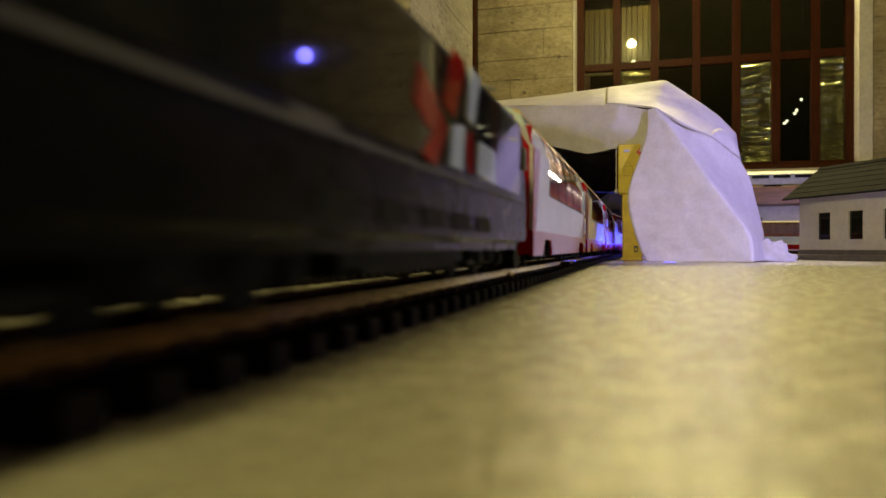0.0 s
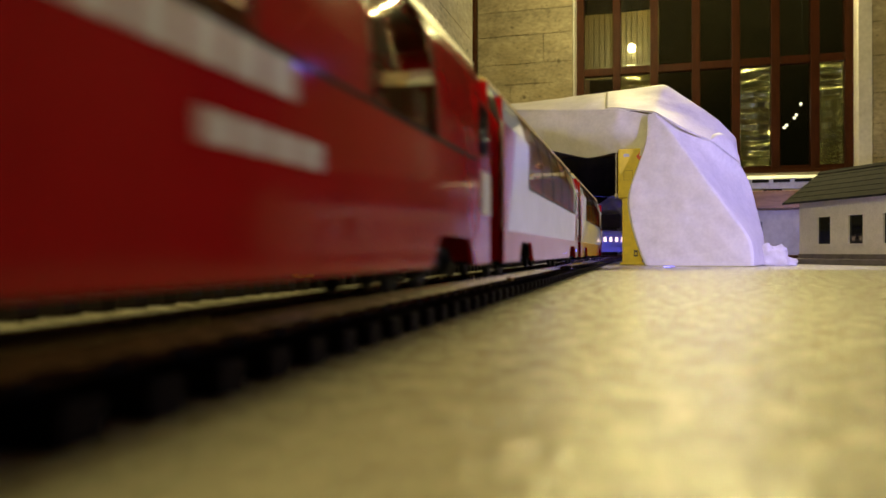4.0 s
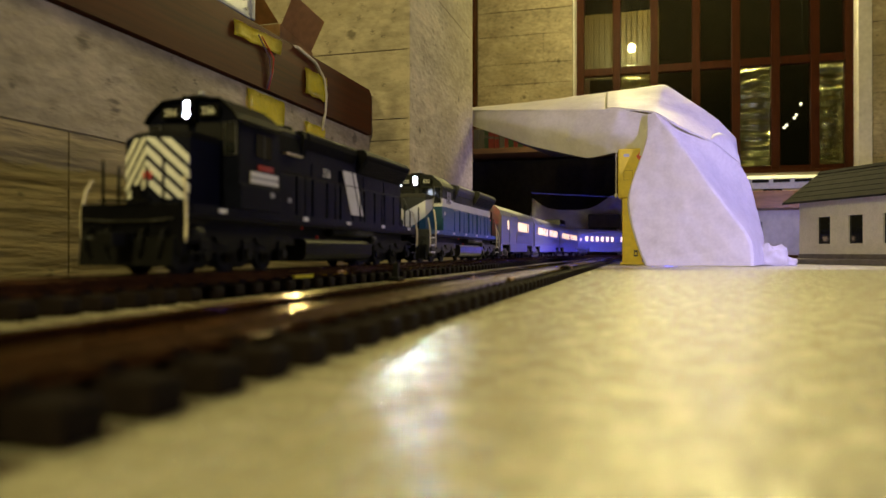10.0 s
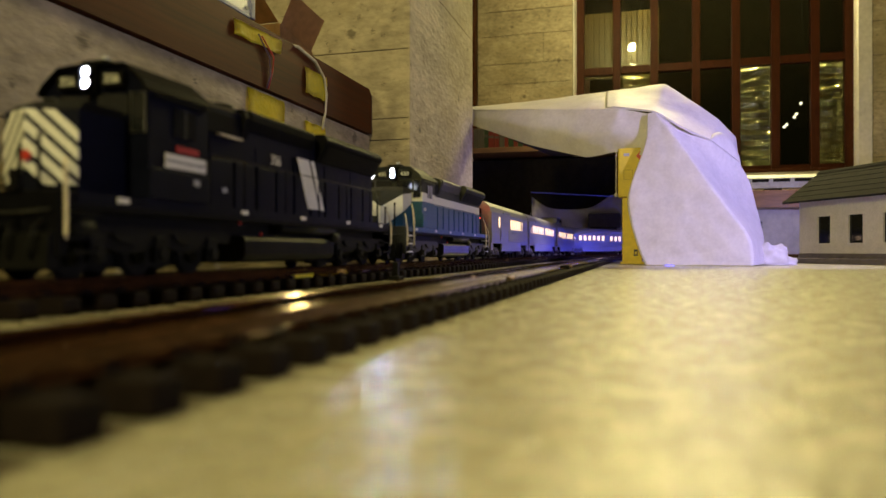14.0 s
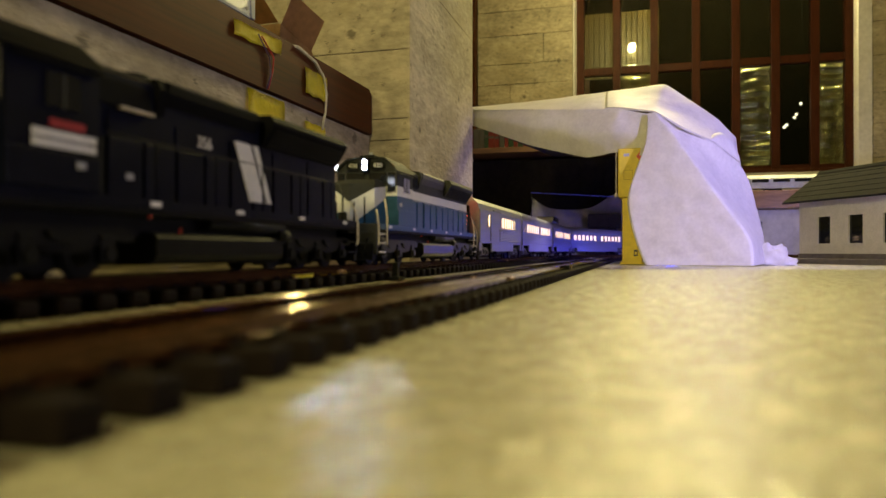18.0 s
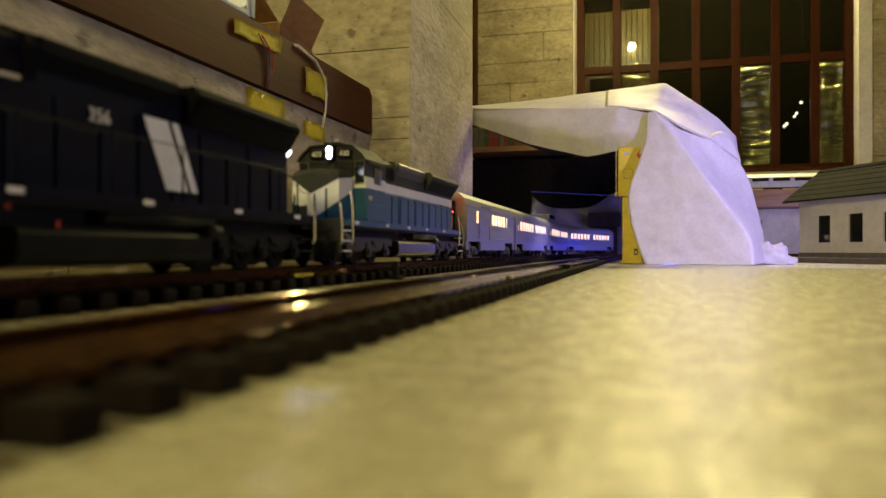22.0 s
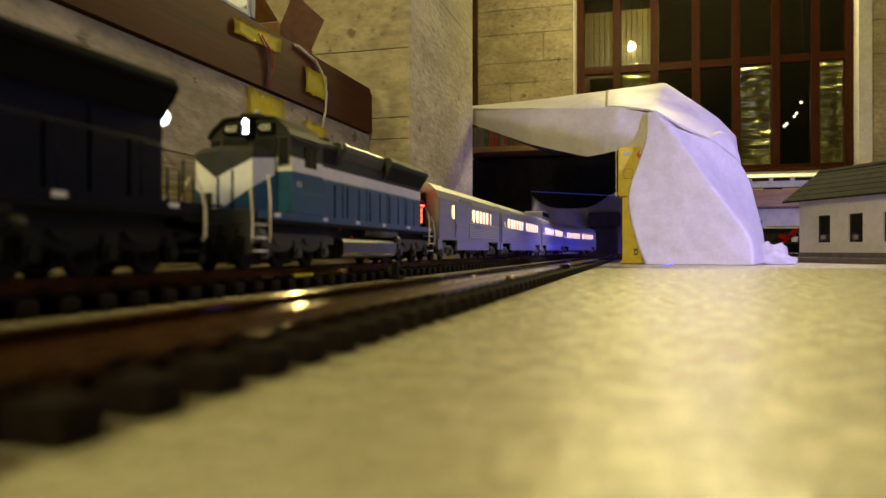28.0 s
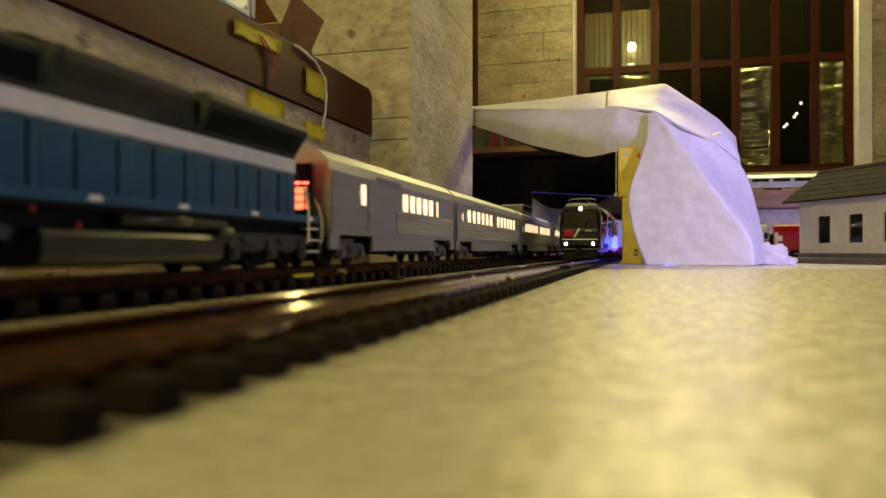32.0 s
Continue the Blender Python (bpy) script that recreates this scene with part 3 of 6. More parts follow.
# ---- rails ----
T1X, T2X, T2Z = -0.1855, -0.415, 0.0078
BEND_Y, END_Y = 3.75, -4.0
R1 = 1.25
CX = T1X + R1
TIE_H, RAIL_H = 0.0130, 0.0105
T1Z = 0.0009


def way(s, x0):
    """Place and travel heading at s metres up the line: straight, bend, back straight, bend."""
    r = CX - x0
    st = BEND_Y - END_Y
    s = (s - END_Y) % (2 * st + 2 * math.pi * r) + END_Y
    if s <= BEND_Y:
        return Vector((x0, s)), -math.pi / 2
    a = (s - BEND_Y) / r
    if a <= math.pi:
        return Vector((CX - r * math.cos(a), BEND_Y + r * math.sin(a))), -math.pi / 2 - a
    s2 = s - BEND_Y - math.pi * r
    if s2 <= st:
        return Vector((CX + r, BEND_Y - s2)), math.pi / 2
    a = (s2 - st) / r
    return Vector((CX + r * math.cos(a), END_Y - r * math.sin(a))), math.pi / 2 - a


def rail_mesh(x0, off, z, s0, s1):
    prof = [(-0.0040, 0), (0.0040, 0), (0.0040, 0.0011), (0.0009, 0.0024), (0.0009, 0.0068), (0.0020, 0.0078),
            (0.0020, 0.0098), (0.0013, 0.0105), (-0.0013, 0.0105), (-0.0020, 0.0098), (-0.0020, 0.0078),
            (-0.0009, 0.0068), (-0.0009, 0.0024), (-0.0040, 0.0011)]
    b = bmesh.new()
    rows = []
    s = s0
    while s <= s1 + 1e-6:
        p, a = way(s, x0)
        d = Vector((math.cos(a), math.sin(a)))
        nrm = Vector((-d.y, d.x))
        rows.append([b.verts.new((*(p + nrm * (off + y)), z + zz)) for y, zz in prof])
        s += 0.05
    for p, q in zip(rows, rows[1:]):
        for i in range(len(prof)):
            j = (i + 1) % len(prof)
            b.faces.new((p[i], p[j], q[j], q[i]))
    b.faces.new(rows[0])
    b.faces.new(rows[-1][::-1])
    bmesh.ops.recalc_face_normals(b, faces=b.faces[:])
    return b


def sleeper():
    b = bmesh.new()
    box(b, -0.0082, 0.0082, -0.0485, 0.0485, 0.0, TIE_H - 0.0006, bev=0.0026)
    for y in (-0.0225, 0.0225):
        box(b, -0.006, 0.006, y - 0.0065, y + 0.0065, TIE_H - 0.0008, TIE_H + 0.0006)
        for k in (-1, 1):
            box(b, -0.0035, 0.0035, y + k * 0.0048 - 0.0012, y + k * 0.0048 + 0.0012, TIE_H + 0.0006, TIE_H + 0.0022)
    return b


def lay_track(name, label, x0, z, s_end):
    tr = thing(name, label, "railway track", "railway tracks")
    for off in (-0.0242, 0.0242):
        part("rail", rail_mesh(x0, off, z + TIE_H, -4.0, s_end), M["rail"], tr)
    me = mesh_of("sleeper", sleeper(), M["tie"])
    rest = bmesh.new()
    s = -3.9895
    while s < s_end:
        p, a = way(s, x0)
        m = Matrix.Translation((p.x, p.y, z)) @ Matrix.Rotation(a + radians(random.uniform(-0.7, 0.7)), 4, "Z")
        if 0.0 < s < 3.3:
            o = new("sleeper", me)
            o.parent, o.matrix_local = tr, m
        else:
            n0 = len(rest.verts)
            rest.from_mesh(me)
            rest.verts.ensure_lookup_table()
            for v in rest.verts[n0:]:
                v.co = m @ v.co
        s += 0.0345
    o = part("sleeper_rows", rest, M["tie"], tr)
    o["kind"] = "stuff"
    for k, s in enumerate((0.88, 2.08, 3.28)):
        for off in (-0.0242, 0.0242):
            p, a = way(s, x0)
            b = bmesh.new()
            for q in (-1, 1):
                y = off + q * 0.0026
                box(b, -0.014, 0.014, y - 0.0011, y + 0.0011, TIE_H + 0.001, TIE_H + 0.0055, bev=0.0004)
                for e in (-0.008, 0.008):
                    cyl(b, (e, y + q * 0.0012, TIE_H + 0.0035), 0.0014, 0.0016, "y", 8)
            o = part("rail_joiner", b, M["brass"], tr, "brass rail joiner")
            o.matrix_local = Matrix.Translation((p.x, p.y, z)) @ Matrix.Rotation(a, 4, "Z")
    return tr


lay_track("railway_track", "garden railway track with brown rails and black sleepers on white fleece", T1X, T1Z, BEND_Y + math.pi * R1)
lay_track("railway_track", "garden railway track with brown rails on a raised white fleece bed", T2X, T2Z, BEND_Y + 0.5 * math.pi * (R1 + 0.23) + 0.5)
solid("tape_strip", P([(T2X - 0.09, 0.0), (T2X + 0.03, 0.0), (T2X + 0.03, 0.004), (T2X - 0.09, 0.006)], "y", 0.742, 0.79), M["tape"], "strip of yellow tape under the rails", "tape",
      m=Matrix.Translation((0, 0, 0.02)))
solid("tape_patch", P([(T1X - 0.125, 0.0036), (T1X - 0.05, 0.0036), (T1X - 0.05, 0.011), (T1X - 0.09, 0.014), (T1X - 0.125, 0.011)], "y", 1.12, 1.2), M["tape"], "crumpled yellow tape on the fleece between the tracks", "tape")

cl = thing("rail_clamp", "small black rail clamp with a brass screw on the near rail", "clamp", m=pose(T1X + 0.0242, 1.53, T1Z + TIE_H))
part("jaw", B(-0.010, 0.010, -0.011, 0.011, -0.001, 0.0075, bev=0.0012), M["soot"], cl)
part("screw", C((0.0115, 0.004, 0.004), 0.0032, 0.005, "x", 10), M["brass"], cl, "brass screw")
part("wire", T([(0.0, -0.011, 0.002), (-0.02, -0.02, -0.006), (-0.045, -0.018, -0.0125)], 0.0012, 6), M["soot"], cl)
rc = thing("track_contact", "small black contact post standing beside the rear track", "contact", m=pose(T2X + 0.060, 1.005, T2Z))
part("foot", B(-0.008, 0.008, -0.012, 0.012, 0.0, 0.006, bev=0.001), M["soot"], rc)
part("post", B(-0.004, 0.004, -0.005, 0.005, 0.006, 0.027, bev=0.001), M["soot"], rc)

# ---- the fleece tunnel and its yellow post ----
def sheet(name, fn, nu, nv, parent, label=""):
    b = bmesh.new()
    g = [[b.verts.new(fn(i / nu, j / nv)) for i in range(nu + 1)] for j in range(nv + 1)]
    for p, q in zip(g, g[1:]):
        for i in range(nu):
            b.faces.new((p[i], p[i + 1], q[i + 1], q[i])).smooth = True
    bmesh.ops.recalc_face_normals(b, faces=b.faces[:])
    bmesh.ops.solidify(b, geom=b.faces[:], thickness=0.0015)
    for f in b.faces:
        f.smooth = True
    return part(name, b, M["cloth"], parent, label)


def wrinkle(p, k=0.006, s=7.0):
    return k * noise.noise(Vector(p) * s) + 0.4 * k * noise.noise(Vector(p) * s * 3.1)


def net(rows, u, v):
    """Place on a cloth hung between a few fixed points: nearly straight along a row, rounded from row to row."""
    cols = []
    n = len(rows[0])
    p = u * (n - 1)
    k = min(int(p), n - 2)
    f = p - k
    for r in rows:
        p0, p1, p2, p3 = [Vector(r[min(n - 1, max(0, k + d))]) for d in (-1, 0, 1, 2)]
        soft = 0.5 * (2 * p1 + (p2 - p0) * f + (2 * p0 - 5 * p1 + 4 * p2 - p3) * f * f + (3 * p1 - p0 - 3 * p2 + p3) * f ** 3)
        cols.append(p1.lerp(p2, f).lerp(soft, 0.18))
    q = v * (len(rows) - 1)
    a = min(int(q), len(rows) - 2)
    g = q - a
    p0, p1, p2, p3 = cols[max(0, a - 1)], cols[a], cols[a + 1], cols[min(len(cols) - 1, a + 2)]
    return 0.5 * (2 * p1 + (p2 - p0) * g + (2 * p0 - 5 * p1 + 4 * p2 - p3) * g * g + (3 * p1 - p0 - 3 * p2 + p3) * g ** 3)


VALANCE = (
    ((-0.869, 3.25, 0.713), (-0.755, 3.203, 0.706), (-0.473, 3.036, 0.656), (-0.215, 2.883, 0.615), (-0.095, 2.812, 0.597), (0.026, 2.748, 0.557)),
    ((-0.864, 3.23, 0.688), (-0.751, 3.19, 0.669), (-0.467, 2.99, 0.577), (-0.212, 2.835, 0.508), (-0.094, 2.775, 0.506), (0.026, 2.737, 0.477)),
    ((-0.867, 3.24, 0.674), (-0.754, 3.2, 0.630), (-0.473, 3.04, 0.507), (-0.215, 2.885, 0.423), (-0.094, 2.8, 0.431), (0.003, 2.722, 0.401)))
ROOF = (
    ((-0.869, 3.25, 0.713), (-0.473, 3.036, 0.656), (-0.215, 2.883, 0.615), (-0.095, 2.812, 0.597), (0.037, 2.738, 0.561), (0.129, 2.72, 0.496), (0.237, 2.77, 0.45), (0.337, 2.86, 0.39)),
    ((-0.896, 3.35, 0.739), (-0.492, 3.16, 0.696), (-0.223, 3.0, 0.671), (-0.099, 2.95, 0.665), (0.051, 2.86, 0.618), (0.155, 2.86, 0.561), (0.257, 2.88, 0.502), (0.345, 2.93, 0.428)),
    ((-0.936, 3.5, 0.775), (-0.514, 3.3, 0.745), (-0.223, 3.16, 0.735), (-0.104, 3.1, 0.729), (0.082, 3.02, 0.724), (0.181, 2.98, 0.641), (0.278, 2.97, 0.563), (0.347, 3.0, 0.495)))
DRAPE = (
    ((0.013, 2.745, 0.560), (0.041, 2.735, 0.561), (0.051, 2.735, 0.550), (0.237, 2.770, 0.450), (0.341, 2.860, 0.381)),
    ((0.006, 2.710, 0.450), (0.066, 2.688, 0.439), (0.126, 2.665, 0.429), (0.253, 2.772, 0.369), (0.379, 2.880, 0.310)),
    ((-0.050, 2.672, 0.276), (0.079, 2.644, 0.286), (0.207, 2.615, 0.296), (0.305, 2.748, 0.257), (0.402, 2.880, 0.219)),
    ((-0.052, 2.652, 0.187), (0.114, 2.614, 0.185), (0.281, 2.575, 0.183), (0.349, 2.723, 0.162), (0.418, 2.870, 0.141)),
    ((-0.020, 2.612, 0.065), (0.159, 2.579, 0.076), (0.338, 2.545, 0.088), (0.380, 2.692, 0.093), (0.422, 2.840, 0.098)),
    ((0.006, 2.585, 0.003), (0.175, 2.558, 0.004), (0.345, 2.530, 0.004), (0.382, 2.645, 0.006), (0.419, 2.760, 0.008)))


def hung(rows, k, s):
    def fn(u, v):
        p = net(rows, u, v)
        p.y += wrinkle(p, k, s) * min(1, p.z / 0.03)
        return p
    return fn


def curl(u, v):
    """The rolled end of the sheet at the corner of the roof."""
    a = Vector((0.222, 2.772, 0.447)).lerp(Vector((0.346, 2.872, 0.378)), u)
    lift = 0.086 * math.sin(math.pi * u ** 1.25) ** 0.5 if 0 < u < 1 else 0.0
    return a + Vector((0.004 * math.sin(math.pi * v), 0.055 * v - 0.022 * math.sin(math.pi * v), lift * math.sin(0.5 * math.pi * v)))


tun = thing("fleece_tunnel", "white fleece draped over a frame as a tunnel mouth", "fabric")
sheet("canopy_roof", hung(ROOF, 0.009, 7), 84, 30, tun, "white fleece stretched over the tunnel")
sheet("canopy_overlap", lambda u, v: hung(ROOF, 0.009, 7)(0.37 + 0.62 * u, 0.06 + 0.93 * v) + Vector((0, -0.001, 0.0022)), 48, 24, tun, "second layer of white fleece with a straight edge")
sheet("valance", hung(VALANCE, 0.007, 8), 72, 26, tun, "white fleece valance with a sagging hem")
sheet("side_drape", hung(DRAPE, 0.008, 8), 64, 80, tun, "white fleece hanging to the floor in folds")
sheet("curled_corner", curl, 20, 12, tun, "rolled corner of the white fleece")
tail = bmesh.new()
bmesh.ops.create_uvsphere(tail, u_segments=36, v_segments=20, radius=1.0)
for q in tail.verts:
    n_ = noise.noise(q.co * 2.3) * 0.35 + noise.noise(q.co * 5.1 + Vector((3, 1, 2))) * 0.22
    q.co = Vector((0.43 + q.co.x * 0.085 * (1 + n_), 2.78 + q.co.y * 0.05 * (1 + n_), max(0.002, 0.008 + q.co.z * 0.062 * (1 + 1.3 * n_) * (1.1 - 0.5 * abs(q.co.x - 0.2)))))
for f_ in tail.faces:
    f_.smooth = True
part("gathered_hem", tail, M["cloth"], tun, "gathered white hem lying on the floor")
part("frame_bar", T([(-0.78, 3.30, 0.66), (0.05, 2.84, 0.555)], 0.009, 8), M["shelf"], tun)
part("frame_bar", T([(0.06, 2.84, 0.0), (0.06, 2.84, 0.555)], 0.009, 8), M["shelf"], tun)

po = thing("yellow_post", "yellow painted steel post with labels beside the rails", "post")
part("lower_post", B(-0.078, -0.006, 2.75, 2.82, 0.0036, 0.252, bev=0.004), M["yellow"], po)
part("base_foot", B(-0.086, 0.0, 2.742, 2.83, 0.0036, 0.012, bev=0.002), M["yellow"], po)
part("upper_case", B(-0.092, 0.002, 2.74, 2.84, 0.252, 0.435, bev=0.005), M["yellow"], po, "yellow steel case")
part("side_edge", B(-0.0935, -0.089, 2.745, 2.835, 0.26, 0.43), M["yellowdark"], po)
part("grey_label", B(-0.072, -0.052, 2.7385, 2.7405, 0.405, 0.415), M["label_grey"], po, "small grey label")
for a in ((-0.072, -0.040, 0.318, 0.3195), (-0.072, -0.040, 0.352, 0.3535), (-0.072, -0.0705, 0.318, 0.3535), (-0.0415, -0.040, 0.318, 0.3535)):
    part("plate_edge", B(a[0], a[1], 2.7385, 2.7405, a[2], a[3]), M["yellowdark"], po)
dia = P([(-0.012, 0.385), (0.004, 0.404), (-0.012, 0.423), (-0.028, 0.404)], "y", 2.7385, 2.7402)
part("red_diamond", dia, M["sticker_red"], po, "red diamond sticker")
part("dark_label", B(-0.036, -0.022, 2.7485, 2.7505, 0.034, 0.058), M["label_dark"], po, "small dark label")
part("label_mark", B(-0.032, -0.026, 2.7475, 2.7487, 0.040, 0.050), M["yellow"], po)
cord = T([(-0.099, 2.75, 0.425 - 0.014 * k + 0.0) if k % 2 else (-0.1005, 2.752, 0.425 - 0.014 * k) for k in range(12)], 0.0022)
part("cord", cord, M["cord"], po, "pale cord hanging beside the post")
part("knot", sphere(bmesh.new(), (-0.1, 2.751, 0.262), 0.006, 8, 6, 1.6), M["cord"], po)

# ---- things on the low wall ----
def patch(y0, y1, z0, z1, x=WALL_X + 0.0165, name="tape_piece", skew=0.0):
    b = bmesh.new()
    g = [[b.verts.new((x + 0.0015 * math.sin(i * 1.9 + j), y0 + (y1 - y0) * i / 6 + 0.002 * math.sin(j * 3),
                       z0 + (z1 - z0) * j / 4 + skew * i / 6 + 0.002 * math.sin(i * 2.2))) for i in range(7)] for j in range(5)]
    for p, q in zip(g, g[1:]):
        for i in range(6):
            b.faces.new((p[i], p[i + 1], q[i + 1], q[i])).smooth = True
    bmesh.ops.solidify(b, geom=b.faces[:], thickness=0.001)
    return solid(name, b, M["tape"], "piece of crinkled yellow tape stuck to board and wall", "tape", "yellow tape pieces")


patch(1.44, 1.61, 0.355, 0.424, WALL_X + 0.006)
patch(1.365, 1.575, 0.522, 0.556, skew=0.010)
patch(1.705, 1.835, 0.468, 0.535)
patch(1.725, 1.845, 0.355, 0.398, WALL_X + 0.006)
XB = WALL_X + 0.018
solid("white_cable", T([(-0.93, 1.60, 0.585), (XB, 1.66, 0.575), (XB, 1.76, 0.562), (XB + 0.002, 1.81, 0.53), (XB, 1.83, 0.49), (XB - 0.006, 1.835, 0.44), (XB - 0.01, 1.825, 0.39)], 0.004, 8),
      M["cord"], "pale cable led over the brown board", "cable")
solid("red_wire", T([(XB, 1.48, 0.55), (XB, 1.535, 0.515), (XB, 1.53, 0.48), (XB - 0.003, 1.515, 0.435)], 0.0018), M["wire_red"], "thin red wire on the brown board", "wire")
solid("violet_wire", T([(XB, 1.465, 0.55), (XB, 1.515, 0.51), (XB, 1.52, 0.47), (XB - 0.003, 1.508, 0.435)], 0.0018), M["wire_dark"], "thin violet wire on the brown board", "wire")

def board_sheet(pts, t=0.004):
    """A stiff sheet through four corners."""
    b = bmesh.new()
    f = b.faces.new([b.verts.new(p) for p in pts])
    bmesh.ops.solidify(b, geom=[f], thickness=t)
    bmesh.ops.recalc_face_normals(b, faces=b.faces[:])
    return b


cb = thing("cardboard_box", "open brown cardboard box with raised flaps on the ledge", "box")
A0, A1, A2, A3 = (-0.928, 1.705), (-0.915, 1.872), (-1.07, 1.89), (-1.085, 1.72)
for (p, q), zs in zip(((A0, A1), (A1, A2), (A2, A3), (A3, A0)), ((0.656, 0.622), (0.622, 0.64), (0.64, 0.66), (0.66, 0.656))):
    part("wall", board_sheet([(*p, 0.561), (*q, 0.561), (*q, zs[1]), (*p, zs[0])]), M["cardboard"], cb)
part("bottom", board_sheet([(*A0, 0.563), (*A1, 0.563), (*A2, 0.563), (*A3, 0.563)]), M["cardboard"], cb)
part("flap", board_sheet([(-0.930, 1.715, 0.657), (-0.918, 1.868, 0.623), (-0.876, 1.868, 0.707), (-0.893, 1.715, 0.735)]), M["cardboard"], cb, "raised cardboard flap")
part("flap", board_sheet([(-1.085, 1.715, 0.66), (-0.930, 1.700, 0.657), (-0.945, 1.62, 0.72), (-1.085, 1.63, 0.72)]), M["cardboard"], cb, "raised cardboard flap")
part("flap", board_sheet([(-1.07, 1.89, 0.641), (-1.085, 1.72, 0.661), (-1.12, 1.72, 0.75), (-1.11, 1.89, 0.73)]), M["cardboard"], cb, "raised cardboard flap")

cs = thing("metal_case", "silver metal case with blue edges on the ledge", "case", m=pose(-0.965, 1.28, 0.577))
part("body", B(-0.09, 0.09, -0.20, 0.20, 0.015, 0.17, bev=0.006), M["case"], cs)
part("edge", B(0.086, 0.094, 0.185, 0.204, 0.012, 0.172, bev=0.003), M["case_edge"], cs, "blue corner edging")
part("edge", B(0.086, 0.094, -0.204, -0.185, 0.012, 0.172, bev=0.003), M["case_edge"], cs, "blue corner edging")
part("edge", B(0.086, 0.0925, -0.185, 0.185, 0.010, 0.018, bev=0.002), M["case_edge"], cs, "blue corner edging")
part("panel", B(0.0895, 0.092, 0.06, 0.16, 0.045, 0.07), M["label_dark"], cs, "dark vent slot")
for y in (-0.17, 0.17):
    part("screw", C((0.091, y, 0.03), 0.004, 0.004, "x", 10), M["steel"], cs)
    part("foot", C((0.07, y, 0.0075), 0.01, 0.015), M["soot"], cs)

# ---- the small station ----
st = thing("station_building", "small white model station with a dark felt roof", "model building", m=pose(0.668, 3.50, 0.0, 0, 0, -62.2))
# its front runs along local x; the plot is 0.95 long and 0.30 deep
SL, SD, SH = 0.95, 0.30, 0.288
pl = solid("platform", B(-0.12, 1.15, -0.10, 0.36, 0.0, 0.022, bev=0.003), M["platform"], "low grey platform under the model station", "platform", m=pose(0.668, 3.50, 0.0, 0, 0, -62.2))
W0, WW, WG, WZ0, WZ1 = 0.11, 0.075, 0.175, 0.085, 0.200
wl = bmesh.new()
box(wl, 0, SL, 0, 0.012, 0.022, WZ0)
box(wl, 0, SL, 0, 0.012, WZ1, SH)
xs = [0.0]
for k in range(5):
    xs += [W0 + k * WG, W0 + k * WG + WW]
xs.append(SL)
for a, b in zip(xs[::2], xs[1::2]):
    box(wl, a, b, 0, 0.012, WZ0, WZ1)
part("front_wall", wl, M["stationwall"], st)
part("back_wall", B(0, SL, SD - 0.012, SD, 0.022, SH), M["stationwall"], st)
for x0 in (0.0, SL - 0.012):
    part("gable_wall", P([(0.012, 0.022), (SD - 0.012, 0.022), (SD - 0.012, SH), (SD / 2, 0.385), (0.012, SH)], "x", x0, x0 + 0.012), M["stationwall"], st)
for k in range(5):
    x = W0 + k * WG
    w = part("window", B(x, x + WW, 0.008, 0.0105, WZ0, WZ1), M["cabglass"], st, "dark empty window")
    part("lintel", B(x - 0.004, x + WW + 0.004, -0.002, 0.0, WZ1, WZ1 + 0.006), M["stationwall"], w)
    part("sill", B(x - 0.005, x + WW + 0.005, -0.006, 0.0, WZ0 - 0.006, WZ0), M["stationwall"], w)
part("plinth", B(-0.003, SL + 0.003, -0.004, 0.0, 0.022, 0.042), M["platform"], st)
for sgn in (0, 1):
    y0, y1 = (-0.045, SD / 2) if sgn == 0 else (SD + 0.045, SD / 2)
    z0 = SH - 0.025
    for r in range(6):
        a, b = r / 6, (r + 1) / 6
        ya, yb = y0 + (y1 - y0) * a, y0 + (y1 - y0) * (b + 0.02)
        za, zb = z0 + (0.405 - z0) * a, z0 + (0.405 - z0) * (b + 0.02)
        part("roof_strip", P([(ya, za), (yb, zb), (yb, zb + 0.006), (ya, za + 0.008)], "x", -0.055, SL + 0.055), M["roofslate"], st)
part("ridge_cap", P([(SD / 2 - 0.015, 0.405), (SD / 2 + 0.015, 0.405), (SD / 2, 0.419)], "x", -0.057, SL + 0.057), M["roofslate"], st)
part("ceiling_board", B(0.012, SL - 0.012, 0.012, SD - 0.012, SH - 0.01, SH), M["night"], st)

# ---- the trains: x is forward, y the side that faces the camera, z from the rail top ----
def wheelset(parent, x, r=0.0165):
    b = bmesh.new()
    for y in (-0.0215, 0.0215):
        cyl(b, (x, y, r), r, 0.004, "y", 18)
        cyl(b, (x, y * 0.93, r), r + 0.0022, 0.0014, "y", 18)
        cyl(b, (x, y * 1.12, r), r * 0.45, 0.003, "y", 12)
    cyl(b, (x, 0, r), 0.0028, 0.043, "y", 8)
    return part("wheelset", b, M["soot"], parent)


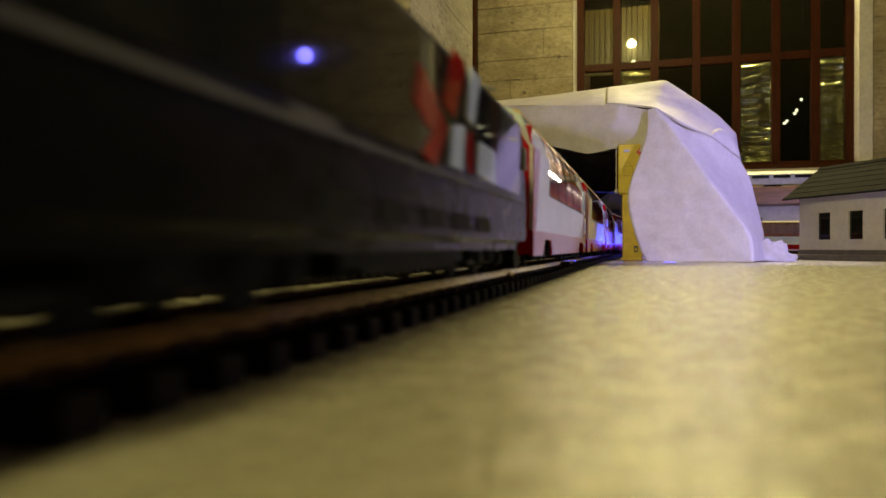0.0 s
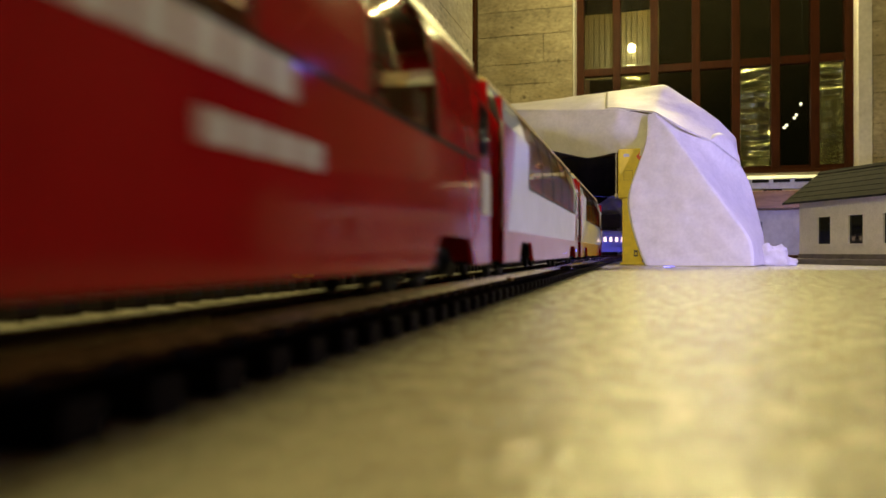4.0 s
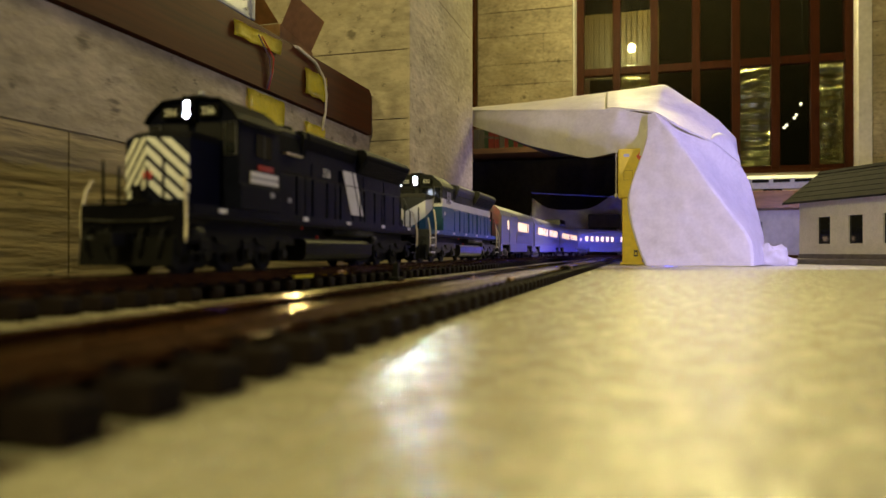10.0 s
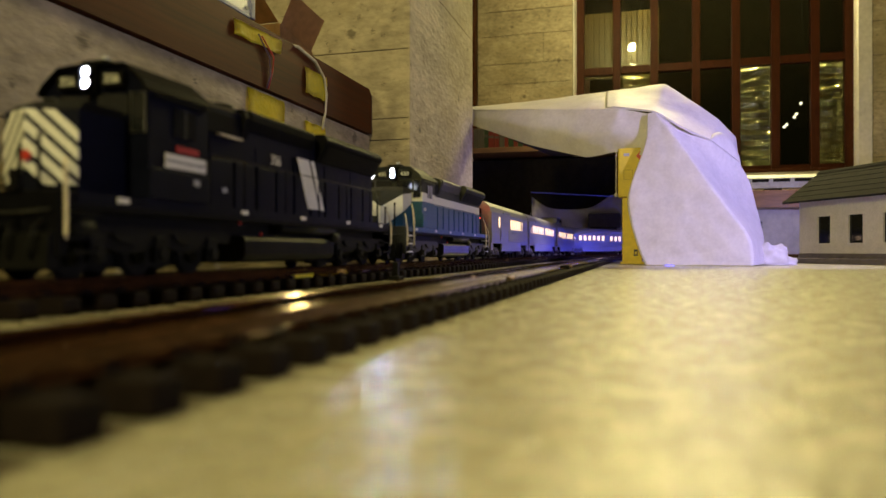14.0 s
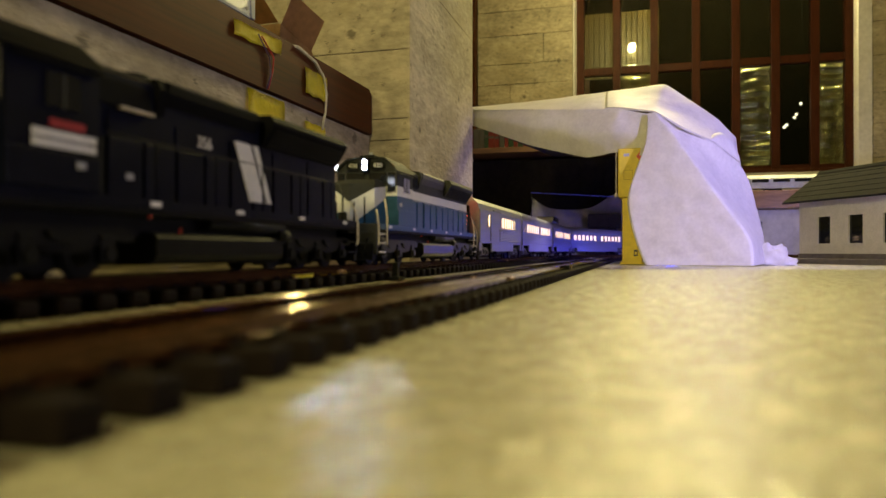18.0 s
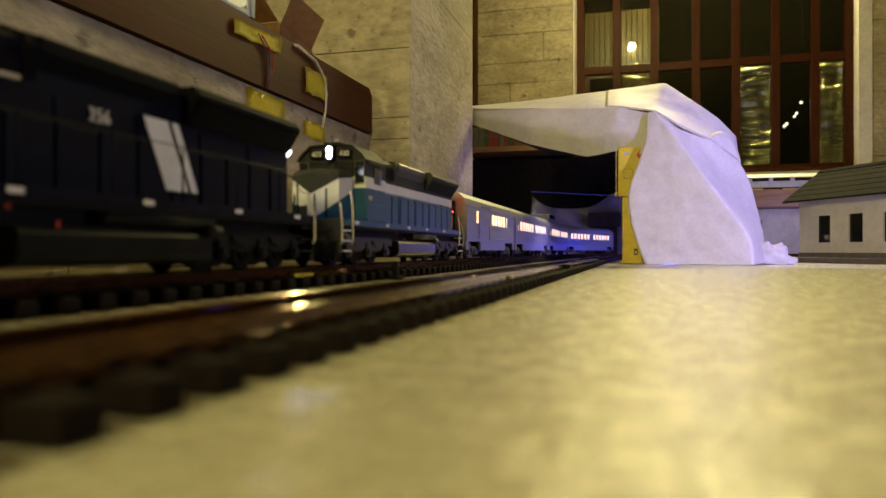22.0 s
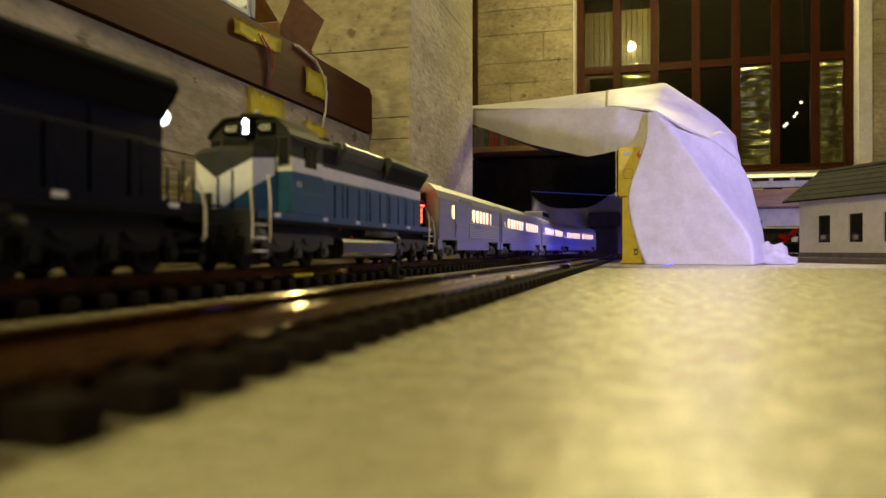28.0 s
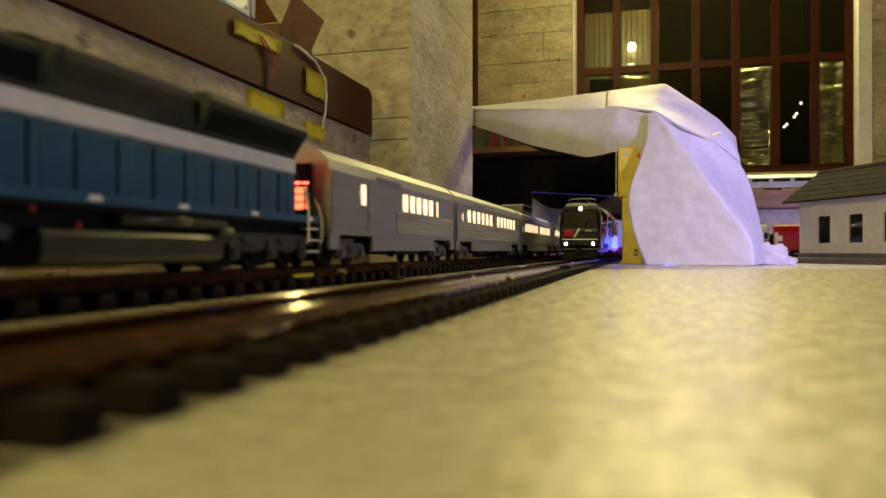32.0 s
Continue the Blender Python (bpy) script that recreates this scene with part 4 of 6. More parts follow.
def truck(vehicle, x, axles, half, y=0.037, paint="soot"):
    """A bogie: side frames with springs and journal boxes, and its wheelsets."""
    t = part("bogie", B(x - half * 0.5, x + half * 0.5, -y, y, 0.026, 0.036), M[paint], vehicle)
    for s in (-1, 1):
        b = bmesh.new()
        a0, a1 = sorted((s * y, s * (y + 0.006)))
        pts = [(x - half, 0.016), (x - half, 0.026), (x - half * 0.8, 0.030), (x + half * 0.8, 0.030), (x + half, 0.026), (x + half, 0.016)]
        for ax in sorted(axles, reverse=True):
            pts += [(ax + 0.017, 0.012), (ax + 0.011, 0.016), (ax + 0.006, 0.009), (ax - 0.006, 0.009), (ax - 0.011, 0.016), (ax - 0.017, 0.012)]
        prism(b, pts, "y", a0, a1)
        for ax in axles:
            cyl(b, (ax, s * (y + 0.0085), 0.0165), 0.006, 0.005, "y", 12)
            box(b, ax - 0.008, ax + 0.008, *sorted((s * (y + 0.004), s * (y + 0.008))), 0.010, 0.024)
        for p, q in zip(axles, axles[1:]):
            for e in (-0.005, 0.005):
                cyl(b, ((p + q) / 2 + e, s * (y + 0.007), 0.020), 0.004, 0.012, "z", 8)
        part("side_frame", b, M[paint], t)
    for ax in axles:
        wheelset(t, ax)
    return t


def settle(v, was, now):
    """Moves the heights of a vehicle's body from one set of levels to another; wheels stay on the rails."""
    for o in v.children:
        if o.name.split(".")[0] not in ("bogie", "number"):
            for q in o.data.vertices:
                q.co.z = float(np.interp(q.co.z, was, now)) if q.co.z < was[-1] else q.co.z + now[-1] - was[-1]
        for c in o.children:
            if o.name.split(".")[0] != "bogie":
                for q in c.data.vertices:
                    q.co.z = float(np.interp(q.co.z, was, now)) if q.co.z < was[-1] else q.co.z + now[-1] - was[-1]


def long_truck(vehicle, x, paint="soot"):
    """A three-axle bogie whose side frames sag between the wheels."""
    y, gap = 0.038, 0.069
    t = part("bogie", B(x - 0.06, x + 0.06, -y, y, 0.026, 0.034), M[paint], vehicle)
    axles = (x - gap, x, x + gap)
    for s in (-1, 1):
        a0, a1 = sorted((s * y, s * (y + 0.0065)))
        b = bmesh.new()
        pts = [(x - 0.099, 0.0265), (x - 0.099, 0.0345), (x - 0.085, 0.0375), (x + 0.085, 0.0375), (x + 0.099, 0.0345), (x + 0.099, 0.0265)]
        for c in (x + gap / 2, x - gap / 2):
            pts += [(c + 0.0285 * math.cos(k * math.pi / 8), 0.0275 - 0.0095 * math.sin(k * math.pi / 8)) for k in range(9)]
        prism(b, pts, "y", a0, a1)
        part("side_frame", b, M[paint], t)
        for c in (x + gap / 2, x - gap / 2):
            b = bmesh.new()
            prism(b, [(c + 0.021 * math.cos(k * math.pi / 8), 0.0330 - 0.0085 * math.sin(k * math.pi / 8)) for k in range(9)], "y", *sorted((s * (y + 0.0065), s * (y + 0.0095))))
            part("spring_plate", b, M[paint], t)
        for ax in axles:
            b = bmesh.new()
            box(b, ax - 0.0075, ax + 0.0075, *sorted((s * (y + 0.002), s * (y + 0.0085))), 0.011, 0.031, bev=0.0012)
            cyl(b, (ax, s * (y + 0.0095), 0.0175), 0.0055, 0.004, "y", 12)
            part("journal_box", b, M[paint], t)
        part("brake_cylinder", C((x + 0.088, s * (y + 0.008), 0.036), 0.006, 0.022, "x", 12), M[paint], t)
    part("brake_rigging", B(x - 0.094, x + 0.094, -0.017, 0.017, 0.0065, 0.027), M["soot"], t)
    for c in (x + gap / 2, x - gap / 2):
        part("traction_motor", C((c, 0.0, 0.017), 0.0135, 0.034, "y", 14), M["soot"], t)
    for ax in axles:
        wheelset(t, ax, 0.0175)
    return t


def diesel(label, style):
    gn = style == "blue"
    body = M["gnblue"] if gn else M["navy"]
    top = M["gngrey"] if gn else M["blackloco"]
    low_ = M["gngrey"] if gn else M["blackloco"]
    v = thing("diesel_locomotive", label, "model locomotive", "diesel locomotives")
    part("underframe", B(-0.325, 0.290, -0.050, 0.050, 0.0475, 0.0585, bev=0.0012), M["soot"], v)
    part("centre_beam", B(-0.30, 0.27, -0.034, 0.034, 0.030, 0.050), M["soot"], v)
    for s in (-1, 1):
        part("sill_stripe", B(-0.322, 0.284, *sorted((s * 0.0495, s * 0.0512)), 0.0520, 0.0598), body, v)
    part("fuel_tank", P([(-0.038, 0.0085), (0.038, 0.0085), (0.0465, 0.0115), (0.0495, 0.0165), (0.0495, 0.030), (0.047, 0.0335), (0.042, 0.0345), (-0.042, 0.0345), (-0.047, 0.0335), (-0.0495, 0.030), (-0.0495, 0.0165), (-0.0465, 0.0115)], "x", -0.130, 0.072), M["tank" if gn else "tankdark"], v, "grey fuel tank" if gn else "black fuel tank")
    part("air_tank", C((-0.068, 0.044, 0.0440), 0.0058, 0.135, "x", 14), M["tank" if gn else "tankdark"], v)
    for x in (0.190, -0.222):
        long_truck(v, x, "truckgrey" if gn else "soot")
    for x, z in ((0.078, 0.0465), (0.040, 0.0365)):
        part("fuel_filler", C((x, 0.0475, z), 0.0014, 0.004, "z", 8), M["sticker_red"], v, "small red filler cap")
    for s, e0 in ((1, 0.290), (-1, 0.325)):
        part("pilot", B(*sorted((s * e0, s * (e0 + 0.008))), -0.050, 0.050, 0.016, 0.060, bev=0.0015), low_, v)
        part("plow", P([(s * (e0 + 0.004), 0.008), (s * (e0 + 0.014), 0.008), (s * (e0 + 0.012), 0.030), (s * (e0 + 0.004), 0.036)], "y", -0.046, 0.046), M["soot"], v)
        part("coupler", B(*sorted((s * (e0 + 0.006), s * (e0 + 0.038))), -0.008, 0.008, 0.024, 0.036, bev=0.002), M["soot"], v)
        for y in (-0.0455, 0.0455):
            b = bmesh.new()
            for z in (0.018, 0.031, 0.044):
                box(b, *sorted((s * (e0 - 0.027), s * (e0 - 0.003))), y - 0.006, y + 0.006, z, z + 0.002)
            part("step_ladder", b, M["white"] if gn else M["soot"], v, "white edged steps" if gn else "")
            # end handrails, bent out at the foot
            for xx, zt_ in (((e0 + 0.004, 0.080), (e0 - 0.030, 0.097)) if gn else ((e0 + 0.004, 0.082),)):
                yo = y * 1.12
                part("end_handrail", T([(s * (xx - 0.002), yo * 0.98, 0.028), (s * xx, yo * 1.02, 0.032), (s * xx, yo * 1.02, zt_ - 0.026), (s * (xx - 0.002), yo * 0.97, zt_ - 0.010), (s * (xx - 0.006), yo * 0.90, zt_)], 0.0014), M["handrail"], v, "ivory handrail")
        for y in (-0.030, -0.014, 0.014, 0.030):
            part("pilot_post", T([(s * (e0 + 0.004), y, 0.059), (s * (e0 + 0.004), y, 0.086 + 0.4 * abs(y))], 0.0013, 6), M["soot"], v)
            part("air_hose", T([(s * (e0 + 0.008), y * 1.25, 0.040), (s * (e0 + 0.016), y * 1.28, 0.036), (s * (e0 + 0.018), y * 1.2, 0.022), (s * (e0 + 0.013), y * 1.1, 0.014)], 0.0014, 6), M["soot"], v)
        part("drop_step", B(*sorted((s * (e0 + 0.008), s * (e0 + 0.014))), -0.022, 0.022, 0.0615, 0.0635), M["soot"], v)
        part("uncoupling_lever", T([(s * (e0 + 0.010), -0.044, 0.047), (s * (e0 + 0.012), -0.02, 0.045), (s * (e0 + 0.012), 0.02, 0.045), (s * (e0 + 0.010), 0.044, 0.047)], 0.0009, 5), M["tank"], v)
    # the short nose
    NW, NX, NE = 0.0330, 0.2765, 0.2625     # half width, the point in the middle, the corners
    plan = [(0.216, -NW), (NE, -NW), (NX, 0.0), (NE, NW), (0.216, NW)]

    def face_x(y):
        return NX - (NX - NE) * abs(y) / NW

    def on_nose(pts, s, lift=0.0008):
        """A painted shape on one half of the pointed nose front, from (y, z)."""
        b = bmesh.new()
        lo = [b.verts.new((face_x(y) - 0.0004, s * y, z)) for y, z in pts]
        hi = [b.verts.new((face_x(y) + lift, s * y, z)) for y, z in pts]
        n_ = len(pts)
        b.faces.new(lo)
        b.faces.new(hi)
        for q in range(n_):
            b.faces.new((lo[q], lo[(q + 1) % n_], hi[(q + 1) % n_], hi[q]))
        bmesh.ops.recalc_face_normals(b, faces=b.faces[:])
        return b

    part("nose", P(plan, "z", 0.0605, 0.1195), M["white"] if gn else body, v, "white pointed nose" if gn else "navy pointed nose")
    crown = bmesh.new()
    lo = [crown.verts.new((x, y, 0.1196)) for x, y in plan]
    hi = [crown.verts.new((x if x < 0.22 else 0.216 + (x - 0.216) * 0.82, y * 0.9, 0.1265)) for x, y in plan]
    crown.faces.new(lo[::-1])
    crown.faces.new(hi)
    for q in range(5):
        crown.faces.new((lo[q], lo[(q + 1) % 5], hi[(q + 1) % 5], hi[q]))
    part("nose_top", crown, top, v, "dark nose top")
    for s in (-1, 1):
        if gn:
            part("nose_point", on_nose([(0.0, 0.1195), (NW, 0.1195), (NW, 0.1135), (0.0, 0.0930)], s), top, v, "dark pointed panel on the nose")
            part("nose_blue", on_nose([(0.004, 0.0605), (NW, 0.0605), (NW, 0.0840), (0.004, 0.0610)], s), body, v, "blue lower nose")
            part("nose_point", prism(bmesh.new(), [(NE, 0.1195), (NE, 0.1135), (0.2165, 0.1190), (0.2165, 0.1195)], "y", *sorted((s * (NW - 0.001), s * (NW + 0.0008)))), top, v, "dark wedge along the nose")
            part("nose_blue", prism(bmesh.new(), [(NE, 0.0605), (NE, 0.0840), (0.2050, 0.1050), (0.2050, 0.0605)], "y", *sorted((s * (NW - 0.001), s * (NW + 0.0008)))), body, v, "blue lower nose")
        else:
            for k in range(7):
                za = 0.1380 - 0.0128 * k
                zc = lambda z: max(0.066, min(0.1190, z))
                pts = [(0.0, zc(za)), (0.0, zc(za - 0.0078)), (NW, zc(za - 0.0078 - 0.034)), (NW, zc(za - 0.034))]
                if za > 0.119:        # stripes cut by the top edge
                    y0, y1 = [NW * (q - 0.119) / 0.034 for q in (za - 0.0078, za)]
                    pts = [(max(0, y0), 0.119), (y1, 0.119), (NW, za - 0.034), (NW, za - 0.0418)]
                    if y0 < 0:
                        pts.append((0.0, za - 0.0078))
                elif za - 0.0418 < 0.066:
                    y0, y1 = [min(NW, NW * (q - 0.066) / 0.034) for q in (za - 0.0078, za)]
                    if y0 <= 0.001:
                        continue
                    pts = [(0.0, za), (0.0, za - 0.0078), (y0, 0.066 if y0 < NW else za - 0.0418), (y1, 0.066 if y1 < NW else za - 0.034)]
                part("nose_stripe", on_nose(pts, s), M["white"], v, "white chevron stripe")
    if not gn:
        part("nose_lamp", C((NX + 0.0012, 0.002, 0.086), 0.0038, 0.003, "x", 10), M["sticker_red"], v, "small red lamp")
    part("nose_hatch", on_nose([(0.006, 0.064), (0.022, 0.064), (0.022, 0.078), (0.006, 0.078)], -1, 0.0016), low_, v)
    # the cab
    CW = 0.0500
    cab = [(-CW, 0.0605), (CW, 0.0605), (CW, 0.1425), (0.0455, 0.1500), (0.030, 0.1632), (0.0, 0.1655), (-0.030, 0.1632), (-0.0455, 0.1500), (-CW, 0.1425)]
    cabin = part("cab", P(cab, "x", 0.134, 0.2105), top if gn else body, v, "dark cab")
    if gn:
        part("cab_blue", B(0.1330, 0.2115, -CW - 0.0006, CW + 0.0006, 0.0600, 0.1050), body, v, "blue lower cab")
        part("cab_white", B(0.1332, 0.2113, -CW - 0.0005, CW + 0.0005, 0.1052, 0.1205), M["white"], v, "white cab stripe")
    part("roof_edge", P([(y * 1.03, z + 0.0015) for y, z in cab[2:]] + [(y * 1.0, z) for y, z in reversed(cab[2:])], "x", 0.131, 0.2160), top if gn else M["blackloco"], v)
    for y0, y1 in ((0.004, 0.0325), (-0.0325, -0.004)):
        part("windscreen", P([(y0, 0.1255), (y1, 0.1255), (y1, 0.1410), (y0, 0.1425)], "x", 0.2100, 0.2120), M["cabglass"], cabin)
    for y in (-0.0415, 0.0415):
        w = part("corner_window", B(0.2100, 0.2122, y - 0.0060, y + 0.0060, 0.112, 0.141), M["cabglass"], cabin)
        part("corner_window_frame", T([(0.2124, y - 0.0065, 0.111), (0.2124, y + 0.0065, 0.111), (0.2124, y + 0.0065, 0.142), (0.2124, y - 0.0065, 0.142), (0.2124, y - 0.0065, 0.111)], 0.0006, 4), M["bogiegrey"], cabin)
    for s in (-1, 1):
        for x0, x1 in ((0.1525, 0.1660), (0.1675, 0.1810)):
            part("side_window", B(x0, x1, *sorted((s * (CW - 0.0005), s * (CW + 0.0012))), 0.1125, 0.1350), M["cabglass"], cabin)
        part("window_post", B(0.1655, 0.1680, *sorted((s * CW, s * (CW + 0.0016))), 0.112, 0.1355), M["gngrey"], cabin)
        part("sun_shade", P([(s * (CW - 0.001), 0.1405), (s * (CW + 0.0035), 0.1390), (s * (CW + 0.0035), 0.1400), (s * (CW - 0.001), 0.1425)], "x", 0.136, 0.206), top, cabin)
    hb = part("headlight_box", B(0.2105, 0.2175, -0.0065, 0.0065, 0.1425, 0.1640, bev=0.001), M["blackloco"], v)
    for z in (0.1495, 0.1580):
        lens = [(0.0039 * math.cos(a * math.pi / 10), z + 0.0039 * math.sin(a * math.pi / 10)) for a in range(21)]
        hole = [(0.0017 * math.cos(a * math.pi / 10), z + 0.0017 * math.sin(a * math.pi / 10)) for a in range(20, -1, -1)]
        part("headlight", P(lens + (hole if gn else []), "x", 0.2190, 0.2196), M["ledwhite"], v, "glowing white headlight")
        if gn:
            sleeve = [(0.0020 * math.cos(a * math.pi / 10), z + 0.0020 * math.sin(a * math.pi / 10)) for a in range(21)]
            part("beam_sleeve", P(sleeve + hole, "x", 0.2176, 0.2240), M["blackloco"], v)
            part("beam_emitter", C((0.2178, 0.0, z), 0.0016, 0.0006, "x", 12), M["ledbright"], v, "bright narrow beam emitter")
        ring = bmesh.new()
        prism(ring, [(0.0042 * math.cos(a * math.pi / 12), z + 0.0042 * math.sin(a * math.pi / 12)) for a in range(25)] + [(0.0047 * math.cos(a * math.pi / 12), z + 0.0047 * math.sin(a * math.pi / 12)) for a in range(24, -1, -1)], "x", 0.2172, 0.2220)
        part("headlight_barrel", ring, M["blackloco"], v)
    num = "420" if gn else "356"
    for s in (-1, 1):
        nb = part("number_board", B(0.2105, 0.2165, s * 0.0205 - 0.0105, s * 0.0205 + 0.0105, 0.1470, 0.1575), M["soot"], v, "black number board")
        lettering("number", num, 0.0098, M["white"], v, pose(0.2168, s * 0.0205, 0.1522, 90, 0, 90))
    # the long hood
    HW = 0.0345
    zt = 0.1585
    if gn:
        part("hood_lower", B(-0.295, 0.1342, -HW, HW, 0.0590, 0.1065), body, v, "blue long hood")
        part("hood_stripe", B(-0.2955, 0.1341, -HW - 0.0008, HW + 0.0008, 0.1065, 0.1225), M["white"], v, "white stripe along the hood")
        part("hood_top", P([(-HW, 0.1225), (HW, 0.1225), (HW, zt - 0.006), (HW - 0.007, zt), (-HW + 0.007, zt), (-HW, zt - 0.006)], "x", -0.295, 0.1342), top, v, "dark grey hood top")
    else:
        part("long_hood", P([(-HW, 0.0605), (HW, 0.0605), (HW, zt - 0.006), (HW - 0.007, zt), (-HW + 0.007, zt), (-HW, zt - 0.006)], "x", -0.295, 0.1342), body, v)
    flare = [(HW - 0.002, 0.127), (HW + 0.001, 0.127), (0.0500, 0.1495), (0.0505, 0.1530), (0.046, zt + 0.001), (HW - 0.01, zt + 0.001)]
    blister = [(HW - 0.002, 0.139), (HW + 0.001, 0.139), (0.0405, 0.1490), (0.0405, 0.1560), (0.038, zt + 0.0006), (HW - 0.01, zt + 0.0006)]
    for s in (-1, 1):
        rad = part("radiator", P([(s * y, z) for y, z in flare], "x", -0.2955, -0.1090), top, v, "flared radiator")
        # slats on the slanted radiator face
        for k in range(6):
            u0, u1 = 0.10 + 0.14 * k, 0.17 + 0.14 * k
            q = [(HW + 0.0012 + (0.0500 - HW - 0.001) * u + d, 0.127 + 0.0205 * u - d * 0.6) for u, d in ((u0, 0.0), (u1, 0.0), (u1, 0.0008), (u0, 0.0008))]
            part("radiator_slat", P([(s * y, z) for y, z in q], "x", -0.288, -0.116), M["blackloco"] if gn else M["soot"], rad)
        part("brake_blister", P([(s * y, z) for y, z in blister], "x", -0.098, 0.045), M["tank"] if gn else top, v, "dark overhanging brake grille")
        part("blister_end", P([(s * y, z) for y, z in ((HW - 0.002, 0.1300), (HW + 0.0008, 0.1300), (0.0400, 0.1505), (0.037, zt + 0.0004), (HW - 0.01, zt + 0.0004))], "x", 0.0452, 0.056), top, v)
        part("intake_panel", B(0.062, 0.128, *sorted((s * HW, s * (HW + 0.0018))), 0.128, 0.1475, bev=0.0006), M["blackloco"] if gn else top, v, "dark intake panel")
        n = 10
        for k in range(n):
            x = -0.292 + k * 0.0405
            part("engine_door", B(x + 0.0020, x + 0.0385, *sorted((s * HW, s * (HW + 0.0034))), 0.0600, 0.1030 if gn else 0.1050, bev=0.0009), body, v)
            if not gn and k % 2 == 0:
                part("upper_door", B(x + 0.002, x + 0.078, *sorted((s * HW, s * (HW + 0.0012))), 0.1080, 0.1240), body, v)
            if k % 2:
                part("stanchion", T([(x, s * 0.0490, 0.0595), (x, s * 0.0490, 0.1045)], 0.0008, 5), body, v)
        part("side_handrail", T([(-0.322, s * 0.0490, 0.0830), (-0.292, s * 0.0490, 0.0865), (-0.272, s * 0.0490, 0.1035), (-0.26, s * 0.0490, 0.1045), (0.125, s * 0.0490, 0.1045)], 0.0005, 5), M["truckgrey"] if not gn else body, v)
        part("cab_steps_box", B(0.128, 0.1335, *sorted((s * HW, s * 0.0485)), 0.0595, 0.100), M["soot"], v)
        part("battery_box", B(0.136, 0.212, *sorted((s * (CW - 0.002), s * (CW + 0.0030))), 0.0600, 0.0840, bev=0.001), body, v)
        for x in ((-0.30, -0.181, -0.07, 0.029, 0.129, 0.245) if gn else (-0.287, -0.170, -0.0445, 0.076, 0.240)):
            part("sill_mark", B(x - 0.006, x + 0.006, *sorted((s * 0.0513, s * 0.0520)), 0.0540, 0.0580), M["white"], v, "small white marking")
    for x in (-0.255, -0.215, -0.175):
        part("roof_fan", C((x, 0, zt + 0.0035), 0.019, 0.006, "z", 20), M["soot"], v)
    for x in (0.0, 0.045):
        part("roof_fan", C((x, 0, zt + 0.0045), 0.017, 0.006, "z", 20), M["soot"], v)
    part("exhaust_stack", B(-0.085, -0.065, -0.008, 0.008, zt, zt + 0.006, bev=0.001), M["soot"], v)
    part("antenna_box", B(0.192, 0.212, -0.012, 0.012, 0.1640, 0.1695, bev=0.001), M["soot"], v)
    part("beacon", C((0.203, 0.004, 0.1715), 0.0030, 0.005, "z", 10), M["label_grey"], v)
    part("horn", C((0.180, 0.014, 0.1665), 0.003, 0.022, "x", 8, 0.0012), M["tank"], v)
    part("roof_hatch", B(0.162, 0.196, -0.014, 0.014, 0.1635, 0.1675, bev=0.001), top, v)
    # rear end lights
    if gn:
        part("marker_light", C((-0.297, 0.026, 0.132), 0.006, 0.004, "x", 12), M["ledred"], v, "glowing red marker light")
        part("marker_light", C((-0.297, -0.026, 0.132), 0.006, 0.004, "x", 12), M["ledred"], v, "glowing red marker light")
        lettering("number", num, 0.008, M["white"], v, pose(0.195, CW + 0.0008, 0.092, 90, 0, 180))
    else:
        for z in (0.131, 0.147):
            for y in (0.027, -0.027):
                part("rear_light", C((-0.3000, y, z), 0.0070, 0.010, "x", 14), M["ledrear"], v, "glowing white rear light")
        # slanted white emblem, two bars, and the number ahead of it
        for s, t in ((1, HW + 0.0036), (-1, -HW - 0.0042)):
            b = prism(bmesh.new(), [(-0.0546, 0.1255), (-0.0835, 0.1255), (-0.1115, 0.0690), (-0.0825, 0.0690)], "y", t, t + 0.0006)
            part("emblem", b, M["white"], v, "white slanted emblem")
            b = prism(bmesh.new(), [(-0.0885, 0.1255), (-0.0975, 0.1255), (-0.1255, 0.0690), (-0.1165, 0.0690)], "y", t, t + 0.0006)
            part("emblem", b, M["white"], v, "white slanted emblem")
        lettering("number", "356", 0.0150, M["white"], v, pose(-0.0095, HW + 0.0022, 0.1160, 90, 0, 180))
        part("cab_plate", B(0.138, 0.192, CW + 0.0004, CW + 0.0012, 0.0860, 0.0975), M["white"], v, "white lettering panel")
        part("cab_plate_bar", B(0.138, 0.192, CW + 0.0012, CW + 0.0016, 0.0912, 0.0922), M["navy"], v)
        part("cab_plate_red", B(0.148, 0.178, CW + 0.0004, CW + 0.0010, 0.0995, 0.1050), M["rededge"], v, "red lettering bar")
        for x in (0.085, 0.150):
            part("label_plate", B(x, x + 0.008, CW + 0.0030 if x > 0.13 else HW + 0.0034, CW + 0.0036 if x > 0.13 else HW + 0.0040, 0.074, 0.079), M["label_grey"], v)
        part("grab_bar", B(0.062, 0.100, HW + 0.0018, HW + 0.0060, 0.1265, 0.1285), M["handrail"], v, "ivory grab bar")
    return v


